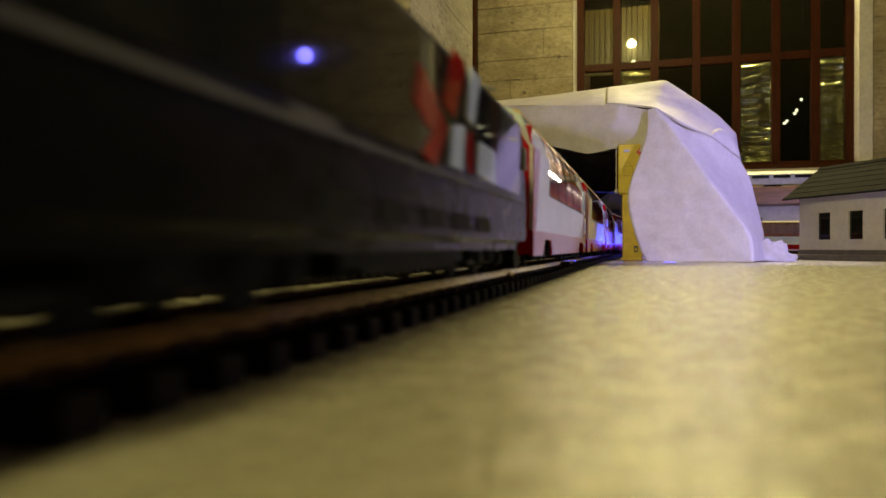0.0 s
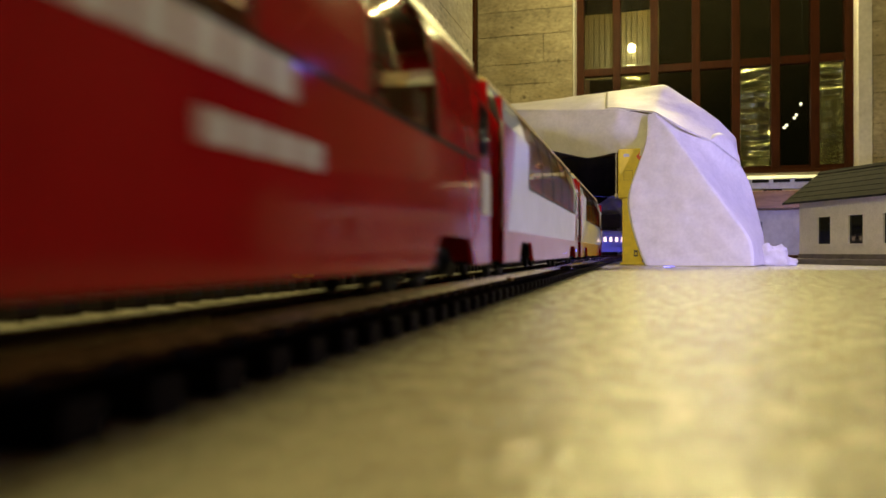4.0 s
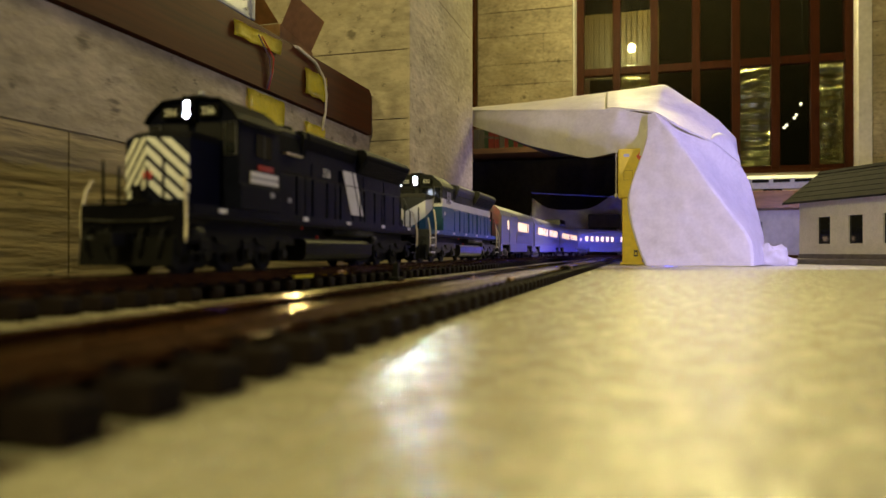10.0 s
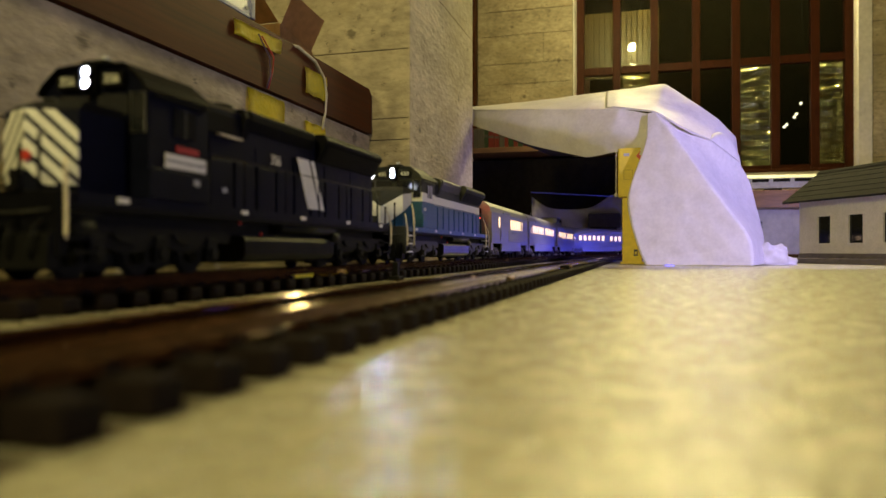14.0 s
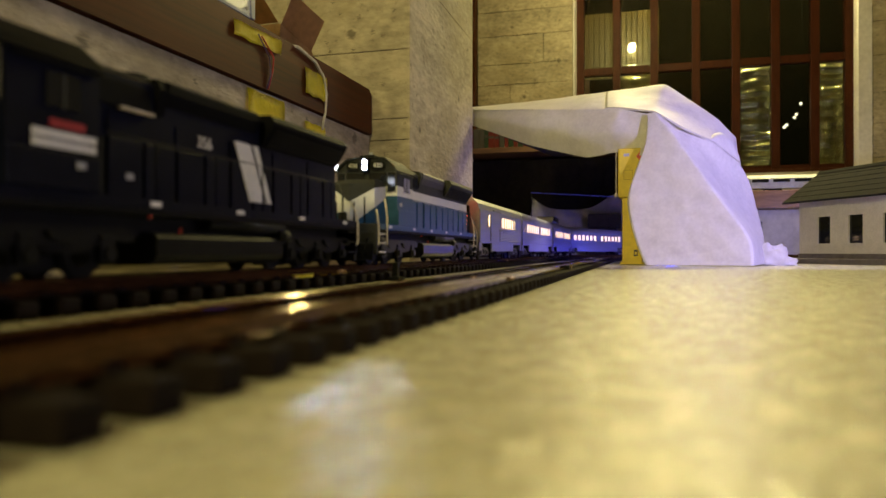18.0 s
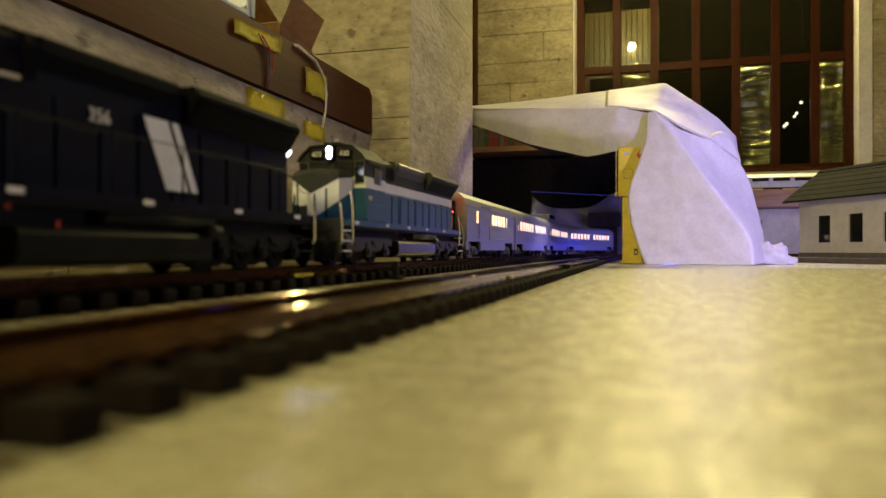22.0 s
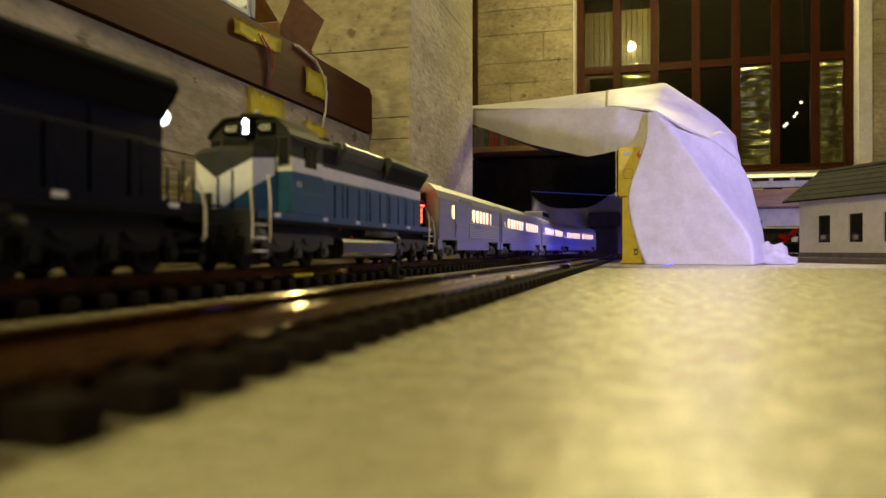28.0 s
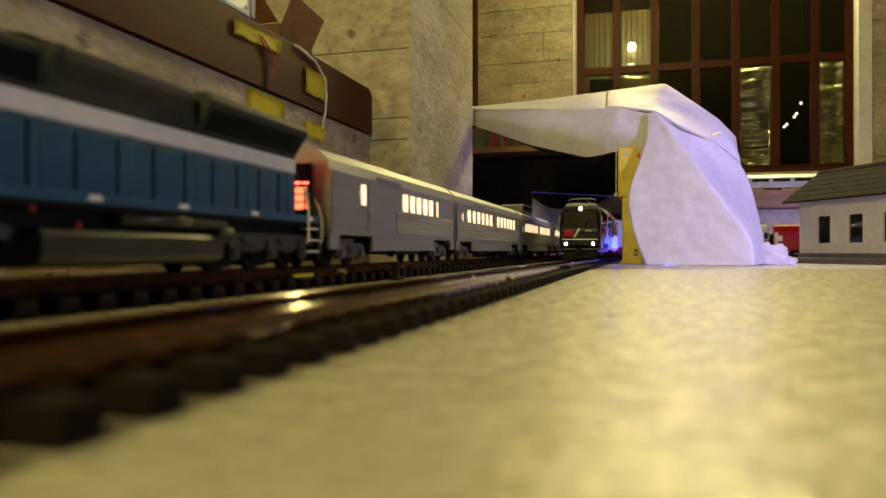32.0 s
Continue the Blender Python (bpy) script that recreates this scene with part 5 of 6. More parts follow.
def coach(label, length, kind):
    """A silver streamlined coach with lit windows."""
    v = thing("passenger_coach", label, "model coach", "silver coaches")
    h = length / 2 - 0.008
    side = 0.0515
    prof = [(-side, 0.026), (side, 0.026), (side, 0.118), (0.047, 0.132), (0.034, 0.144), (0.016, 0.150), (0.0, 0.1515), (-0.016, 0.150), (-0.034, 0.144), (-0.047, 0.132), (-side, 0.118)]
    # bogie openings are cut from the skirt
    cut = h - 0.105
    part("body", P([(-side, 0.040)] + [(side, 0.040)] + prof[2:], "x", -h, h), M["steel"], v)
    for s in (-1, 1):
        part("skirt", B(-cut + 0.035, cut - 0.035, *sorted((s * (side - 0.004), s * side)), 0.020, 0.040), M["steel"], v)
        for e in (-1, 1):
            part("skirt", B(*sorted((e * (h - 0.028), e * h)), *sorted((s * (side - 0.004), s * side)), 0.022, 0.040), M["steel"], v)
        # fluted panels under and over the windows
        for z0, nrib in ((0.046, 8),):
            pts = [(s * (side - 0.001), z0 + 0.0042 * nrib), (s * (side - 0.001), z0)]
            for k in range(nrib):
                z = z0 + 0.0042 * k
                pts += [(s * (side + 0.0001), z), (s * (side + 0.0014), z + 0.0009), (s * (side + 0.0014), z + 0.0026), (s * (side + 0.0001), z + 0.0036)]
            fl_ = P(pts, "x", -h + 0.012, h - (0.24 if kind == "baggage" else 0.012))
            part("fluted_panel", fl_, M["steel"], v)
        if kind == "baggage":
            spans = [(h - 0.105, 0.018, 0.027)] + [(0.012 - 0.035 * k, 0.024, 0.027) for k in range(5)] + [(-0.168, 0.012, 0.027)]
            part("baggage_door", B(h - 0.155, h - 0.122, *sorted((s * side, s * (side + 0.0016))), 0.046, 0.112), M["steel"], v)
            part("grab_rail", T([(h - 0.108, s * (side + 0.003), 0.080), (h - 0.12, s * (side + 0.004), 0.070), (h - 0.12, s * (side + 0.003), 0.058)], 0.0011), M["steel"], v)
        else:
            n = 13
            spans = [(h - 0.045 - 0.006, 0.008, 0.016)] + [(h - 0.085 - (2 * h - 0.17) * (k + 0.5) / n, 0.026, 0.026) for k in range(n) if not (k == 6)]
        for x, w, hh in spans:
            wdw = part("window", B(x - w / 2, x + w / 2, *sorted((s * side, s * (side + 0.0011))), 0.0815, 0.0815 + hh), M["lit"], v, "warmly lit window")
            part("window_frame", T([(x - w / 2, s * (side + 0.001), 0.081), (x + w / 2, s * (side + 0.001), 0.081), (x + w / 2, s * (side + 0.001), 0.082 + hh), (x - w / 2, s * (side + 0.001), 0.082 + hh), (x - w / 2, s * (side + 0.001), 0.081)], 0.0008, 4), M["steeldark"], wdw)
        part("letter_board", B(-0.06, 0.0, *sorted((s * side, s * (side + 0.0014))), 0.0695, 0.0745), M["steeldark"], v, "row of small dark marks")
        part("roof_grille", B(h - 0.26, h - 0.16, *sorted((s * 0.049, s * 0.0525)), 0.119, 0.124), M["steeldark"], v)
    for e in (-1, 1):
        part("diaphragm", B(*sorted((e * h, e * (h + 0.006))), -0.028, 0.028, 0.034, 0.126, bev=0.002), M["soot"], v)
        part("end_post", B(*sorted((e * (h - 0.006), e * h)), side, side + 0.002, 0.040, 0.118), M["steeldark"], v)
    truck(v, h - 0.085, (h - 0.085 - 0.033, h - 0.085 + 0.033), 0.048, 0.036, "bogiegrey")
    truck(v, -h + 0.085, (-h + 0.085 - 0.033, -h + 0.085 + 0.033), 0.048, 0.036, "bogiegrey")
    part("underfloor_box", B(-0.12, 0.02, -0.035, 0.035, 0.014, 0.040), M["soot"], v)
    part("underfloor_box", B(0.05, 0.13, -0.035, 0.035, 0.016, 0.040), M["soot"], v)
    if kind == "baggage":
        for z in (0.070, 0.0795, 0.089):
            part("end_window_slat", B(h + 0.0062, h + 0.0075, -0.004, 0.024, z, z + 0.0078), M["litred"], v, "orange glowing end window")
        part("end_lamp", B(h + 0.0062, h + 0.0075, -0.002, 0.026, 0.1005, 0.1030), M["ledred"], v, "red lamp strip")
    if kind == "dome":
        part("dome", P([(0.27, 0.146), (0.255, 0.168), (0.235, 0.174), (0.09, 0.174), (0.07, 0.168), (0.05, 0.146)], "y", -0.036, 0.036), M["steeldark"], v, "raised vista dome")
        for s in (-1, 1):
            for k in range(6):
                part("dome_window", B(0.068 + 0.032 * k, 0.095 + 0.032 * k, *sorted((s * 0.036, s * 0.0375)), 0.153, 0.170), M["cabglass"], v, "dark dome window")
    return v


def panorama(label, style):
    """A red and white panorama car: skirt, white side, slanted red ends, large curved panes, lit inside."""
    v = thing("panorama_car", label, "model coach", "panorama cars")
    h, side = 0.408, 0.0600
    red = style == "red"
    main = M["redpaint"] if red else M["bodywhite"]
    SX, FX = 0.345, 0.374      # slant of the rear end, front end
    part("floor", B(-h, FX - 0.004, -0.054, 0.054, 0.050, 0.060), M["soot"], v)
    for s in (-1, 1):
        def slab(pts, material, name, lab="", d=0.0, thick=0.004):
            b = prism(bmesh.new(), pts, "y", *sorted((s * (side + d - thick), s * (side + d))))
            return part(name, b, material, v, lab)
        sk = [(-0.405, 0.0565), (-0.405, 0.022), (-0.352, 0.022), (-0.336, 0.045), (-0.252, 0.045), (-0.236, 0.022),
              (0.186, 0.022), (0.202, 0.045), (0.270, 0.045), (0.286, 0.022), (FX, 0.022), (FX, 0.0565)]
        slab(sk, M["redpaint"], "skirt", "glossy red skirt")
        # white side between two parallel slants
        slab([(-SX + 0.01, 0.0565), (FX, 0.0565), (FX, 0.1065), (-SX - 0.012, 0.1065)], main, "side_panel", "glossy red side" if red else "glossy white side")
        x1 = SX - 0.033 if red else 0.218
        slab([(FX, 0.1067), (FX, 0.150), (x1 + 0.001, 0.150), (x1 + 0.001, 0.1067)], main, "end_panel", "", -0.0003)
        if not red:
            slab([(FX, 0.0566), (FX, 0.1490), (0.312, 0.1490), (0.352, 0.0566)], M["redpaint"], "front_panel", "red slanted front panel", 0.0005, 0.001)
        slab([(FX + 0.001, 0.0230), (FX + 0.001, 0.149), (FX - 0.005, 0.149), (FX - 0.005, 0.0230)], M["rededge"], "corner_strip", "dull red corner strip", 0.0006, 0.001)
        slab([(-SX + 0.0098, 0.0565), (-0.4055, 0.0565), (-0.4055, 0.1065), (-SX - 0.0122, 0.1065)], M["redpaint"], "end_panel", "red slanted end panel", -0.0003)
        slab([(-0.402, 0.066), (-0.370, 0.066), (-0.370, 0.0995), (-0.402, 0.0995)], M["white"], "white_square", "plain white square", 0.0012, 0.001)
        # tail door pane
        slab([(-0.4055, 0.1067), (-SX - 0.0123, 0.1067), (-SX - 0.0123, 0.150), (-0.4055, 0.150)], main, "door_panel", "", -0.0005)
        slab([(-0.394, 0.112), (-0.366, 0.112), (-0.366, 0.145), (-0.394, 0.145)], M["cabglass"], "door_window", "", 0.0008, 0.001)
        if red:
            slab([(0.367, 0.070), (0.350, 0.070), (0.350, 0.098), (0.324, 0.098), (0.324, 0.128), (0.350, 0.128), (0.350, 0.149), (0.367, 0.149)], M["white"], "white_cross", "large white cross cut by the car end", 0.0018, 0.001)
            for k in range(7):
                e = 0.104 - 0.023 * k
                slab([(e, 0.091), (e - 0.017, 0.091), (e - 0.017, 0.1045), (e, 0.1045)], M["white"], "lettering_bar", "pale lettering bar", 0.001, 0.0008)
            for k in range(4):
                e = 0.004 - 0.021 * k
                slab([(e, 0.068), (e - 0.015, 0.068), (e - 0.015, 0.078), (e, 0.078)], M["white"], "lettering_bar", "pale lettering bar", 0.001, 0.0008)
        # curved panes with dark posts
        arc = [(0.0600, 0.1065), (0.0594, 0.127), (0.0572, 0.147), (0.0520, 0.164), (0.0440, 0.1755)]
        inner = [(y - 0.0012, z - 0.0004) for y, z in reversed(arc)]
        n = 6 if red else 5
        x0 = -SX - 0.011
        for k in range(n):
            a, b_ = x0 + (x1 - x0) * k / n, x0 + (x1 - x0) * (k + 1) / n
            solidpane = red and k in (0, 2, 5)
            p = part("pane", P([(s * y, z) for y, z in arc + inner], "x", a + 0.0015, b_ - 0.0015, smooth=False), M["redpaint"] if solidpane else M["carglass"], v, "solid red panel" if solidpane else "")
            p.visible_shadow = solidpane
            part("pane_post", P([(s * (y + 0.0004), z) for y, z in arc + inner], "x", b_ - 0.0015, b_ + 0.0015), M["soot"], v)
        part("pane_sill", B(x0, x1, *sorted((s * 0.0590, s * 0.0608)), 0.1050, 0.1070), M["soot"], v)
        part("roof_rim", P([(s * 0.0455, 0.1745), (s * 0.044, 0.1780), (s * 0.036, 0.1805), (s * 0.036, 0.1770)], "x", -0.405, FX), M["cream"], v, "bright roof rim")
        # roof over the ends
        for a, b_ in ((-0.4055, x0 - 0.001), (x1 + 0.001, FX)):
            part("roof_end", P([(s * y, z) for y, z in [(0.0600, 0.150), (0.0572, 0.150), (0.0520, 0.164), (0.0440, 0.1755), (0.036, 0.177)] + [(0.038, 0.168), (0.047, 0.158), (0.055, 0.1485)]], "x", a, b_), main, v)
    part("roof", P([(-0.043, 0.1760), (-0.028, 0.1830), (0.0, 0.1855), (0.028, 0.1830), (0.043, 0.1760), (0.028, 0.1750), (-0.028, 0.1750)], "x", -0.405, FX), M["bodywhite"] if not red else M["redpaint"], v)
    for e in (-1, 1):
        e0, e1 = (FX - 0.0035, FX) if e > 0 else (0.4015, 0.4050)
        part("end_wall", B(*sorted((e * e0, e * e1)), -0.0585, 0.0585, 0.024, 0.166), M["redpaint"], v, "bright red end wall")
        part("gangway", B(*sorted((e * e1, e * 0.4195)), -0.022, 0.022, 0.030, 0.140, bev=0.003), M["soot"], v)
        xb = 0.236 if e > 0 else -0.294
        truck(v, xb, (xb - 0.032, xb + 0.032), 0.046, 0.036)
    part("underfloor_box", B(-0.20, 0.15, -0.045, 0.045, 0.026, 0.050), M["soot"], v)
    for k in range(9):
        x = -0.31 + 0.072 * k
        for y in (-0.032, 0.032):
            b = bmesh.new()
            box(b, x - 0.018, x + 0.018, y - 0.016, y + 0.016, 0.074, 0.084, bev=0.003)
            box(b, x - 0.020, x - 0.012, y - 0.016, y + 0.016, 0.080, 0.120, bev=0.003)
            box(b, x - 0.014, x + 0.014, y - 0.012, y + 0.012, 0.060, 0.075)
            part("seat", b, M["seat"], v, "orange lit seat")
    part("aisle_floor", B(-0.34, 0.34, -0.052, 0.052, 0.0605, 0.0625), M["shelf"], v)
    pale = style == "white_spots"
    for k in range(14 if pale else 1 if red else 4):
        x = -0.30 + 0.0432 * k if pale else -0.254 + 0.155 * k
        part("ceiling_spot", C((x, 0.014 if pale else 0.004, 0.1630 if pale else 0.1738), 0.0046 if pale else 0.0062, 0.002, "z", 12), M["ledspotw"] if pale else M["ledspot"], v, "glowing ceiling spot")
        rr_ = 0.0052 if pale else 0.0064
        rim = [(x + rr_ * math.cos(q * math.pi / 6), (0.014 if pale else 0.004) + rr_ * math.sin(q * math.pi / 6)) for q in range(13)]
        rim += [(x + (rr_ + 0.001) * math.cos(q * math.pi / 6), (0.014 if pale else 0.004) + (rr_ + 0.001) * math.sin(q * math.pi / 6)) for q in range(12, -1, -1)]
        if pale:
            part("spot_stem", B(x - 0.001, x + 0.001, 0.0125, 0.0155, 0.1640, 0.1745), M["steeldark"], v)
        else:
            part("spot_rim", P(rim, "z", 0.1706, 0.1740), M["soot"], v)
    part("ceiling_panel", B(-0.34, 0.34, -0.030, 0.030, 0.1742, 0.1749), M["shelf"], v)
    settle(v, (0.0, 0.022, 0.0565, 0.1065, 0.1500, 0.1780), (0.0, 0.0165, 0.0470, 0.0985, 0.1480, 0.1890))
    return v


def electric(label):
    """A dark electric locomotive with a raked, rounded front and folded pantographs."""
    v = thing("electric_locomotive", label, "model locomotive")
    h, w = 0.352, 0.0610
    grey, dark = M["graphite"], M["blackloco"]
    side = [(-0.335, 0.030), (0.335, 0.030), (h, 0.040), (h - 0.004, 0.092), (h - 0.026, 0.142), (h - 0.050, 0.156), (-h + 0.050, 0.156), (-h + 0.026, 0.142), (-h + 0.004, 0.092), (-h, 0.040)]
    b = P(side, "y", -w, w)
    bmesh.ops.bevel(b, geom=[e for e in b.edges if abs(abs(e.verts[0].co.y) - w) < 1e-5 and abs(abs(e.verts[1].co.y) - w) < 1e-5], offset=0.009, segments=3, affect="EDGES")
    part("body", b, grey, v, "dark graphite body")
    part("roof", P([(-0.052, 0.154), (0.052, 0.154), (0.042, 0.164), (-0.042, 0.164)], "x", -0.29, 0.29), M["steeldark"], v)
    for s in (-1, 1):
        part("window_band", B(-0.30, 0.30, *sorted((s * w, s * (w + 0.0004))), 0.084, 0.145), M["cabglass"], v, "dark glossy band")
        part("waist_line", B(-0.33, 0.33, *sorted((s * w, s * (w + 0.0014))), 0.0765, 0.0790), M["bogiegrey"], v, "thin grey line")
        for k in range(5):
            part("vent_grille", B(-0.15 + 0.07 * k, -0.10 + 0.07 * k, *sorted((s * w, s * (w + 0.0012))), 0.044, 0.056), M["soot"], v)
        part("side_label", B(0.16, 0.20, *sorted((s * w, s * (w + 0.0009))), 0.078, 0.083), M["bogiegrey"], v)
        # bold red and white shapes near the tail of the side
        for pts, m in (([(0.055, 0.108), (0.030, 0.098), (0.005, 0.104), (0.010, 0.116), (0.045, 0.128)], "redpaint"),
                       ([(0.040, 0.084), (0.015, 0.080), (-0.012, 0.104), (0.002, 0.112)], "redpaint"),
                       ([(-0.005, 0.118), (-0.030, 0.112), (-0.062, 0.150), (-0.030, 0.152)], "redpaint"),
                       ([(-0.070, 0.086), (-0.085, 0.084), (-0.082, 0.112), (-0.066, 0.108)], "redpaint"),
                       ([(-0.020, 0.084), (-0.055, 0.084), (-0.060, 0.112), (-0.028, 0.108)], "bodywhite"),
                       ([(-0.068, 0.118), (-0.085, 0.116), (-0.110, 0.150), (-0.078, 0.152)], "bodywhite"),
                       ([(-0.100, 0.086), (-0.170, 0.084), (-0.165, 0.108), (-0.105, 0.108)], "bodywhite")):
            part("side_graphic", prism(bmesh.new(), pts, "y", *sorted((s * (w + 0.0004), s * (w + 0.0016)))), M[m], v, "bold red shape" if m == "redpaint" else "white shape")
        for k in range(4):
            part("step", B(*sorted((0.30 - 0.2 * k, 0.325 - 0.2 * k)), *sorted((s * 0.052, s * 0.060)), 0.016, 0.020), M["soot"], v)
    for e in (-1, 1):
        def front(pts, material, name, lab="", lift=0.0012):
            """A shape on the raked front, from (y, z)."""
            b = bmesh.new()
            def xx(z):
                return float(np.interp(z, (0.040, 0.092, 0.142, 0.156), (h, h - 0.004, h - 0.026, h - 0.050)))
            lo = [b.verts.new((e * (xx(z) - 0.001), y, z)) for y, z in pts]
            hi = [b.verts.new((e * (xx(z) + lift), y, z)) for y, z in pts]
            b.faces.new(lo)
            b.faces.new(hi)
            for i in range(len(pts)):
                j = (i + 1) % len(pts)
                b.faces.new((lo[i], lo[j], hi[j], hi[i]))
            bmesh.ops.recalc_face_normals(b, faces=b.faces[:])
            return part(name, b, material, v, lab)
        front([(-0.050, 0.098), (0.050, 0.098), (0.046, 0.142), (-0.046, 0.142)], M["cabglass"], "windscreen")
        front([(-0.053, 0.066), (0.053, 0.066), (0.053, 0.0685), (-0.053, 0.0685)], M["white"], "front_line", "thin white line")
        front([(-0.047, 0.077), (-0.022, 0.074), (-0.016, 0.086), (-0.030, 0.094), (-0.047, 0.089)] if e > 0 else [(0.047, 0.077), (0.022, 0.074), (0.016, 0.086), (0.030, 0.094), (0.047, 0.089)], M["redpaint"], "front_graphic", "red shape on the front")
        front([(-0.020, 0.072), (-0.012, 0.073), (0.002, 0.096), (-0.006, 0.096)], M["steel"], "front_graphic", "white shape on the front", 0.0016)
        for y in (-0.040, 0.040):
            part("headlight_rim", C((e * (h + 0.0004), y, 0.054), 0.0105, 0.003, "x", 16), M["soot"], v)
            part("headlight", C((e * (h + 0.0018), y, 0.054), 0.0052, 0.003, "x", 14), M["ledwarm"] if e > 0 else M["steel"], v, "glowing headlight" if e > 0 else "")
            part("wiper", T([(e * (h - 0.0005), y * 0.3, 0.096), (e * (h - 0.014), y * 0.7, 0.122)], 0.0008, 4), M["soot"], v)
            part("mirror", B(*sorted((e * 0.318, e * 0.326)), *sorted((y * 1.5, y * 1.62)), 0.108, 0.128, bev=0.001), M["steel"], v)
        part("top_light", C((e * (h - 0.030), 0, 0.1475), 0.0052, 0.006, "x", 14), M["ledwarm"] if e > 0 else M["steel"], v, "glowing top light" if e > 0 else "")
        part("snow_plough", P([(e * 0.330, 0.006), (e * 0.356, 0.006), (e * 0.352, 0.030), (e * 0.330, 0.034)], "y", -0.050, 0.050), M["soot"], v)
        part("buffer", C((e * (h + 0.008), 0, 0.034), 0.009, 0.02, "x", 12), M["soot"], v)
        # folded pantograph
        pg = bmesh.new()
        for y in (-0.028, 0.028):
            tube(pg, [(e * 0.27, y, 0.165), (e * 0.16, y * 0.6, 0.171), (e * 0.27, y * 0.5, 0.174)], 0.0013, 5)
        tube(pg, [(e * 0.268, -0.042, 0.172), (e * 0.268, -0.030, 0.1765), (e * 0.268, 0.030, 0.1765), (e * 0.268, 0.042, 0.172)], 0.0016, 5)
        part("pantograph", pg, M["steel"], v, "folded pantograph")
        truck(v, e * 0.215, (e * 0.215 - 0.045, e * 0.215 + 0.045), 0.062, 0.038)
    lettering("number", "646", 0.012, M["steel"], v, pose(h - 0.0012, 0.026, 0.088, 84, 0, 90))
    for o in v.children:
        for q in o.data.vertices:
            if q.co.z > 0.07 and o.name.split(".")[0] != "number":
                q.co.z = 0.07 + 1.17 * (q.co.z - 0.07)
    part("roof_box", B(-0.10, 0.10, -0.030, 0.030, 0.178, 0.187, bev=0.002), M["steeldark"], v)
    part("underfloor_box", B(-0.12, 0.12, -0.045, 0.045, 0.014, 0.030), M["soot"], v)
    settle(v, (0.0, 0.012, 0.030, 0.300), (0.0, 0.010, 0.0245, 0.2945))
    return v


M["graphite"] = mat("graphite_paint", (0.0045, 0.004, 0.005), 0.28, var=0.12, scale=14, rvar=0.03, spec=0.12)

ge = electric("dark electric model locomotive with red and white shapes")
CARS = [panorama("red and white panorama car with white ceiling spots", "white_spots")]
first = panorama("red and white panorama car with warm orange lights", "warm")
CARS += [first, copy_thing(first, Matrix())]
CARS.append(panorama("all red dining car with a white cross", "red"))
CARS += [copy_thing(first, Matrix()), copy_thing(first, Matrix())]
lead = diesel("black and navy diesel locomotive with white chevron nose", "navy")
second = diesel("blue, white and grey diesel locomotive with ivory handrails", "blue")
COACHES = [(coach("silver baggage coach with a few lit windows", 0.60, "baggage"), 0.60)]
plain = coach("silver fluted coach with a row of lit windows", 0.78, "coach")
COACHES += [(plain, 0.78), (coach("silver dome coach with a row of lit windows", 0.80, "dome"), 0.80), (coach("silver coach with lit windows in blue light", 0.90, "coach"), 0.90)]

# ---- motion along the rails ----
LOOP = 2 * (BEND_Y - END_Y) + 2 * math.pi * R1
# front of the electric train, in metres up the line
S1 = ((0, 0.05), (3, -2.606), (4.5, -3.94), (6, -5.29), (7, -6.12), (8, -6.85), (10, -8.15), (14, -10.4), (18, -12.6), (22, -14.7), (25, -16.25),
      (27.5, 5.50 - LOOP), (28.5, 4.72 - LOOP), (29.5, 3.95 - LOOP), (30.5, 3.19 - LOOP), (31, 2.83 - LOOP), (31.5, 2.48 - LOOP), (32, 2.14 - LOOP))
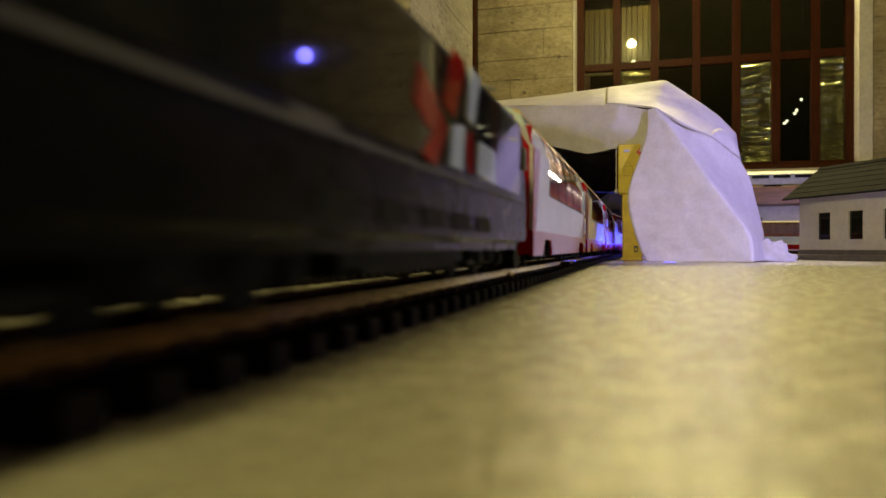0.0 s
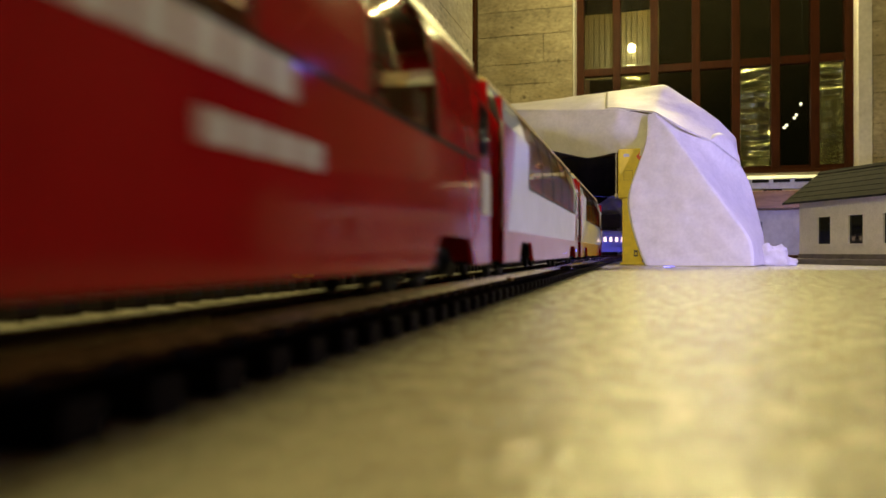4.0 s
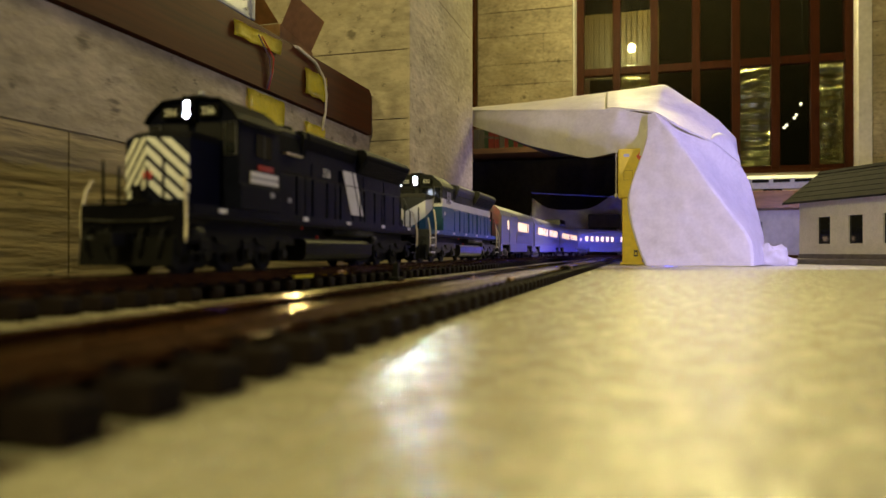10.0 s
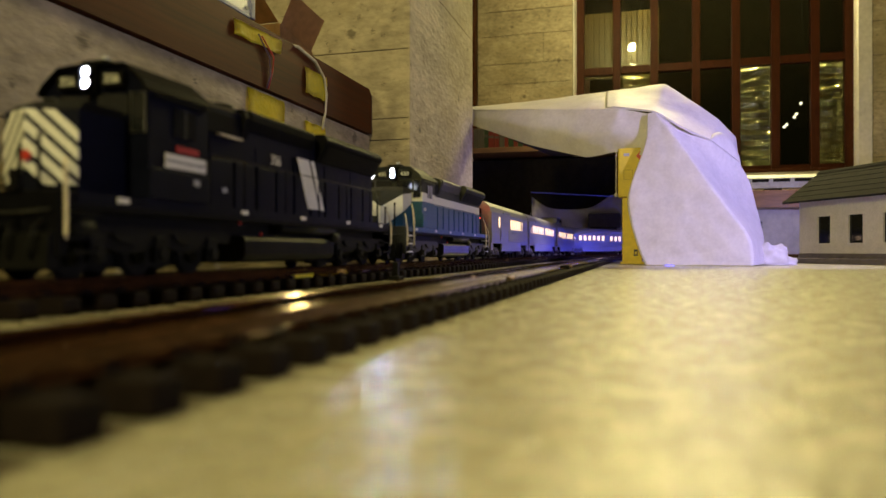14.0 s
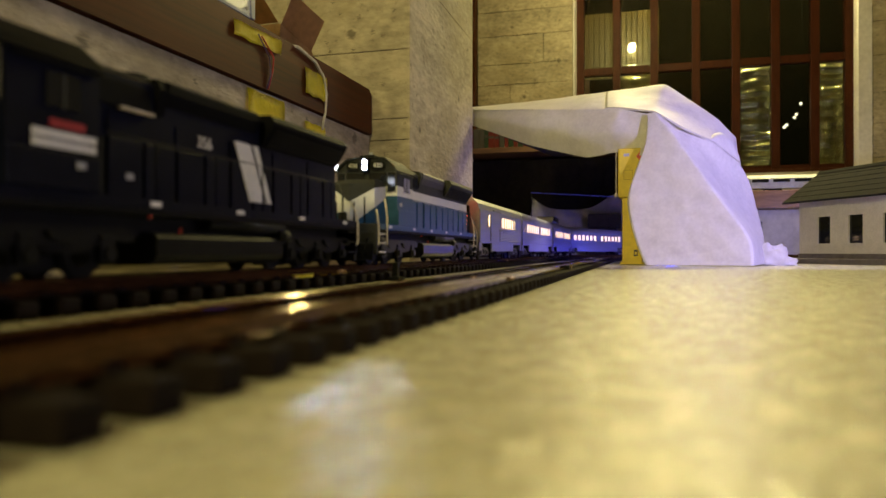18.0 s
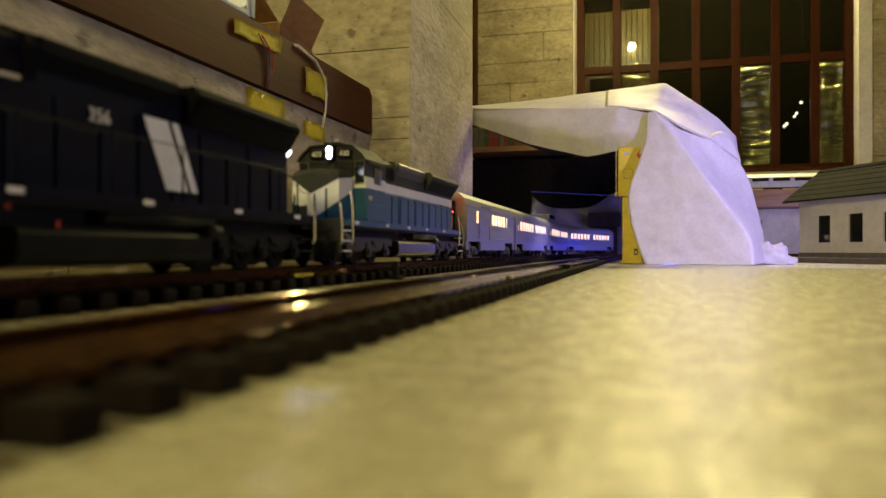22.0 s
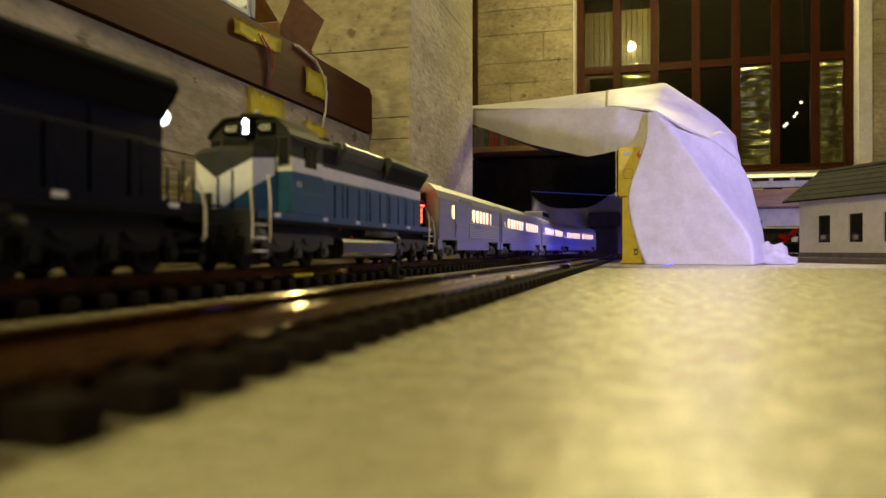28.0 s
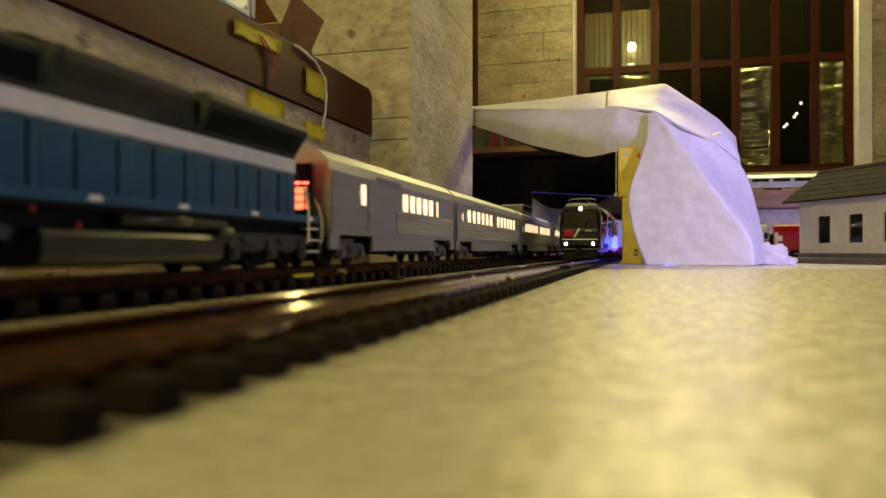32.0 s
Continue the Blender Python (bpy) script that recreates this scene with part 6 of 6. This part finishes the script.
# headlight of the second diesel
S2 = ((0, 1.60), (6.5, 1.393), (10, 1.2835), (14, 1.1565), (17, 1.060), (20, 0.9650), (23, 0.8675), (25.5, 0.7870), (27, 0.738), (27.5, 0.7165),
      (28, 0.6873), (28.5, 0.6503), (29, 0.6095), (29.5, 0.5640), (30, 0.5100), (30.5, 0.4480), (31, 0.380), (31.5, 0.303), (32, 0.218))


def along(table, t):
    """Smooth value of a table at t, by cubic pieces with limited slopes."""
    ts = [p[0] for p in table]
    vs = [p[1] for p in table]
    d = [(vs[i + 1] - vs[i]) / (ts[i + 1] - ts[i]) for i in range(len(ts) - 1)]
    m = [d[0]] + [2 * a * b / (a + b) if a * b > 0 else 0 for a, b in zip(d, d[1:])] + [d[-1]]
    i = min(max(0, int(np.searchsorted(ts, t, side="right")) - 1), len(d) - 1)
    w = ts[i + 1] - ts[i]
    u = (t - ts[i]) / w
    return ((2 * u**3 - 3 * u * u + 1) * vs[i] + (u**3 - 2 * u * u + u) * w * m[i]
            + (-2 * u**3 + 3 * u * u) * vs[i + 1] + (u**3 - u * u) * w * m[i + 1])


def on_rails(s, base, x0, z):
    """Pose of a vehicle whose middle is at s and whose bogies stand base to either side."""
    a, _ = way(s - base, x0)
    b, _ = way(s + base, x0)
    mid, d = (a + b) / 2, a - b
    return Matrix.Translation((mid.x, mid.y, z)) @ Matrix.Rotation(math.atan2(d.y, d.x), 4, "Z")


def motions():
    times = [0.5 * k for k in range(65)]
    z1, z2 = T1Z + TIE_H + RAIL_H, T2Z + TIE_H + RAIL_H
    # electric train: locomotive and six cars
    gap = 0.386
    walk(ge, [(t, on_rails(along(S1, t) + gap, 0.215, T1X, z1)) for t in times])
    for k, c in enumerate(CARS):
        mid = 0.742 + 0.42 + 0.84 * k
        walk(c, [(t, on_rails(along(S1, t) + mid, 0.312, T1X, z1)) for t in times])
    # diesel train: the lamp of the second engine is 0.22 ahead of its middle
    walk(lead, [(t, on_rails(along(S2, t) + 0.22 - 0.70, 0.198, T2X, z2)) for t in times])
    walk(second, [(t, on_rails(along(S2, t) + 0.22, 0.198, T2X, z2)) for t in times])
    off = 0.22 + 0.345
    for c, length in COACHES:
        off += length / 2
        base = length / 2 - 0.093
        walk(c, [(t, on_rails(along(S2, t) + off, base, T2X, z2)) for t in times])
        off += length / 2


motions()
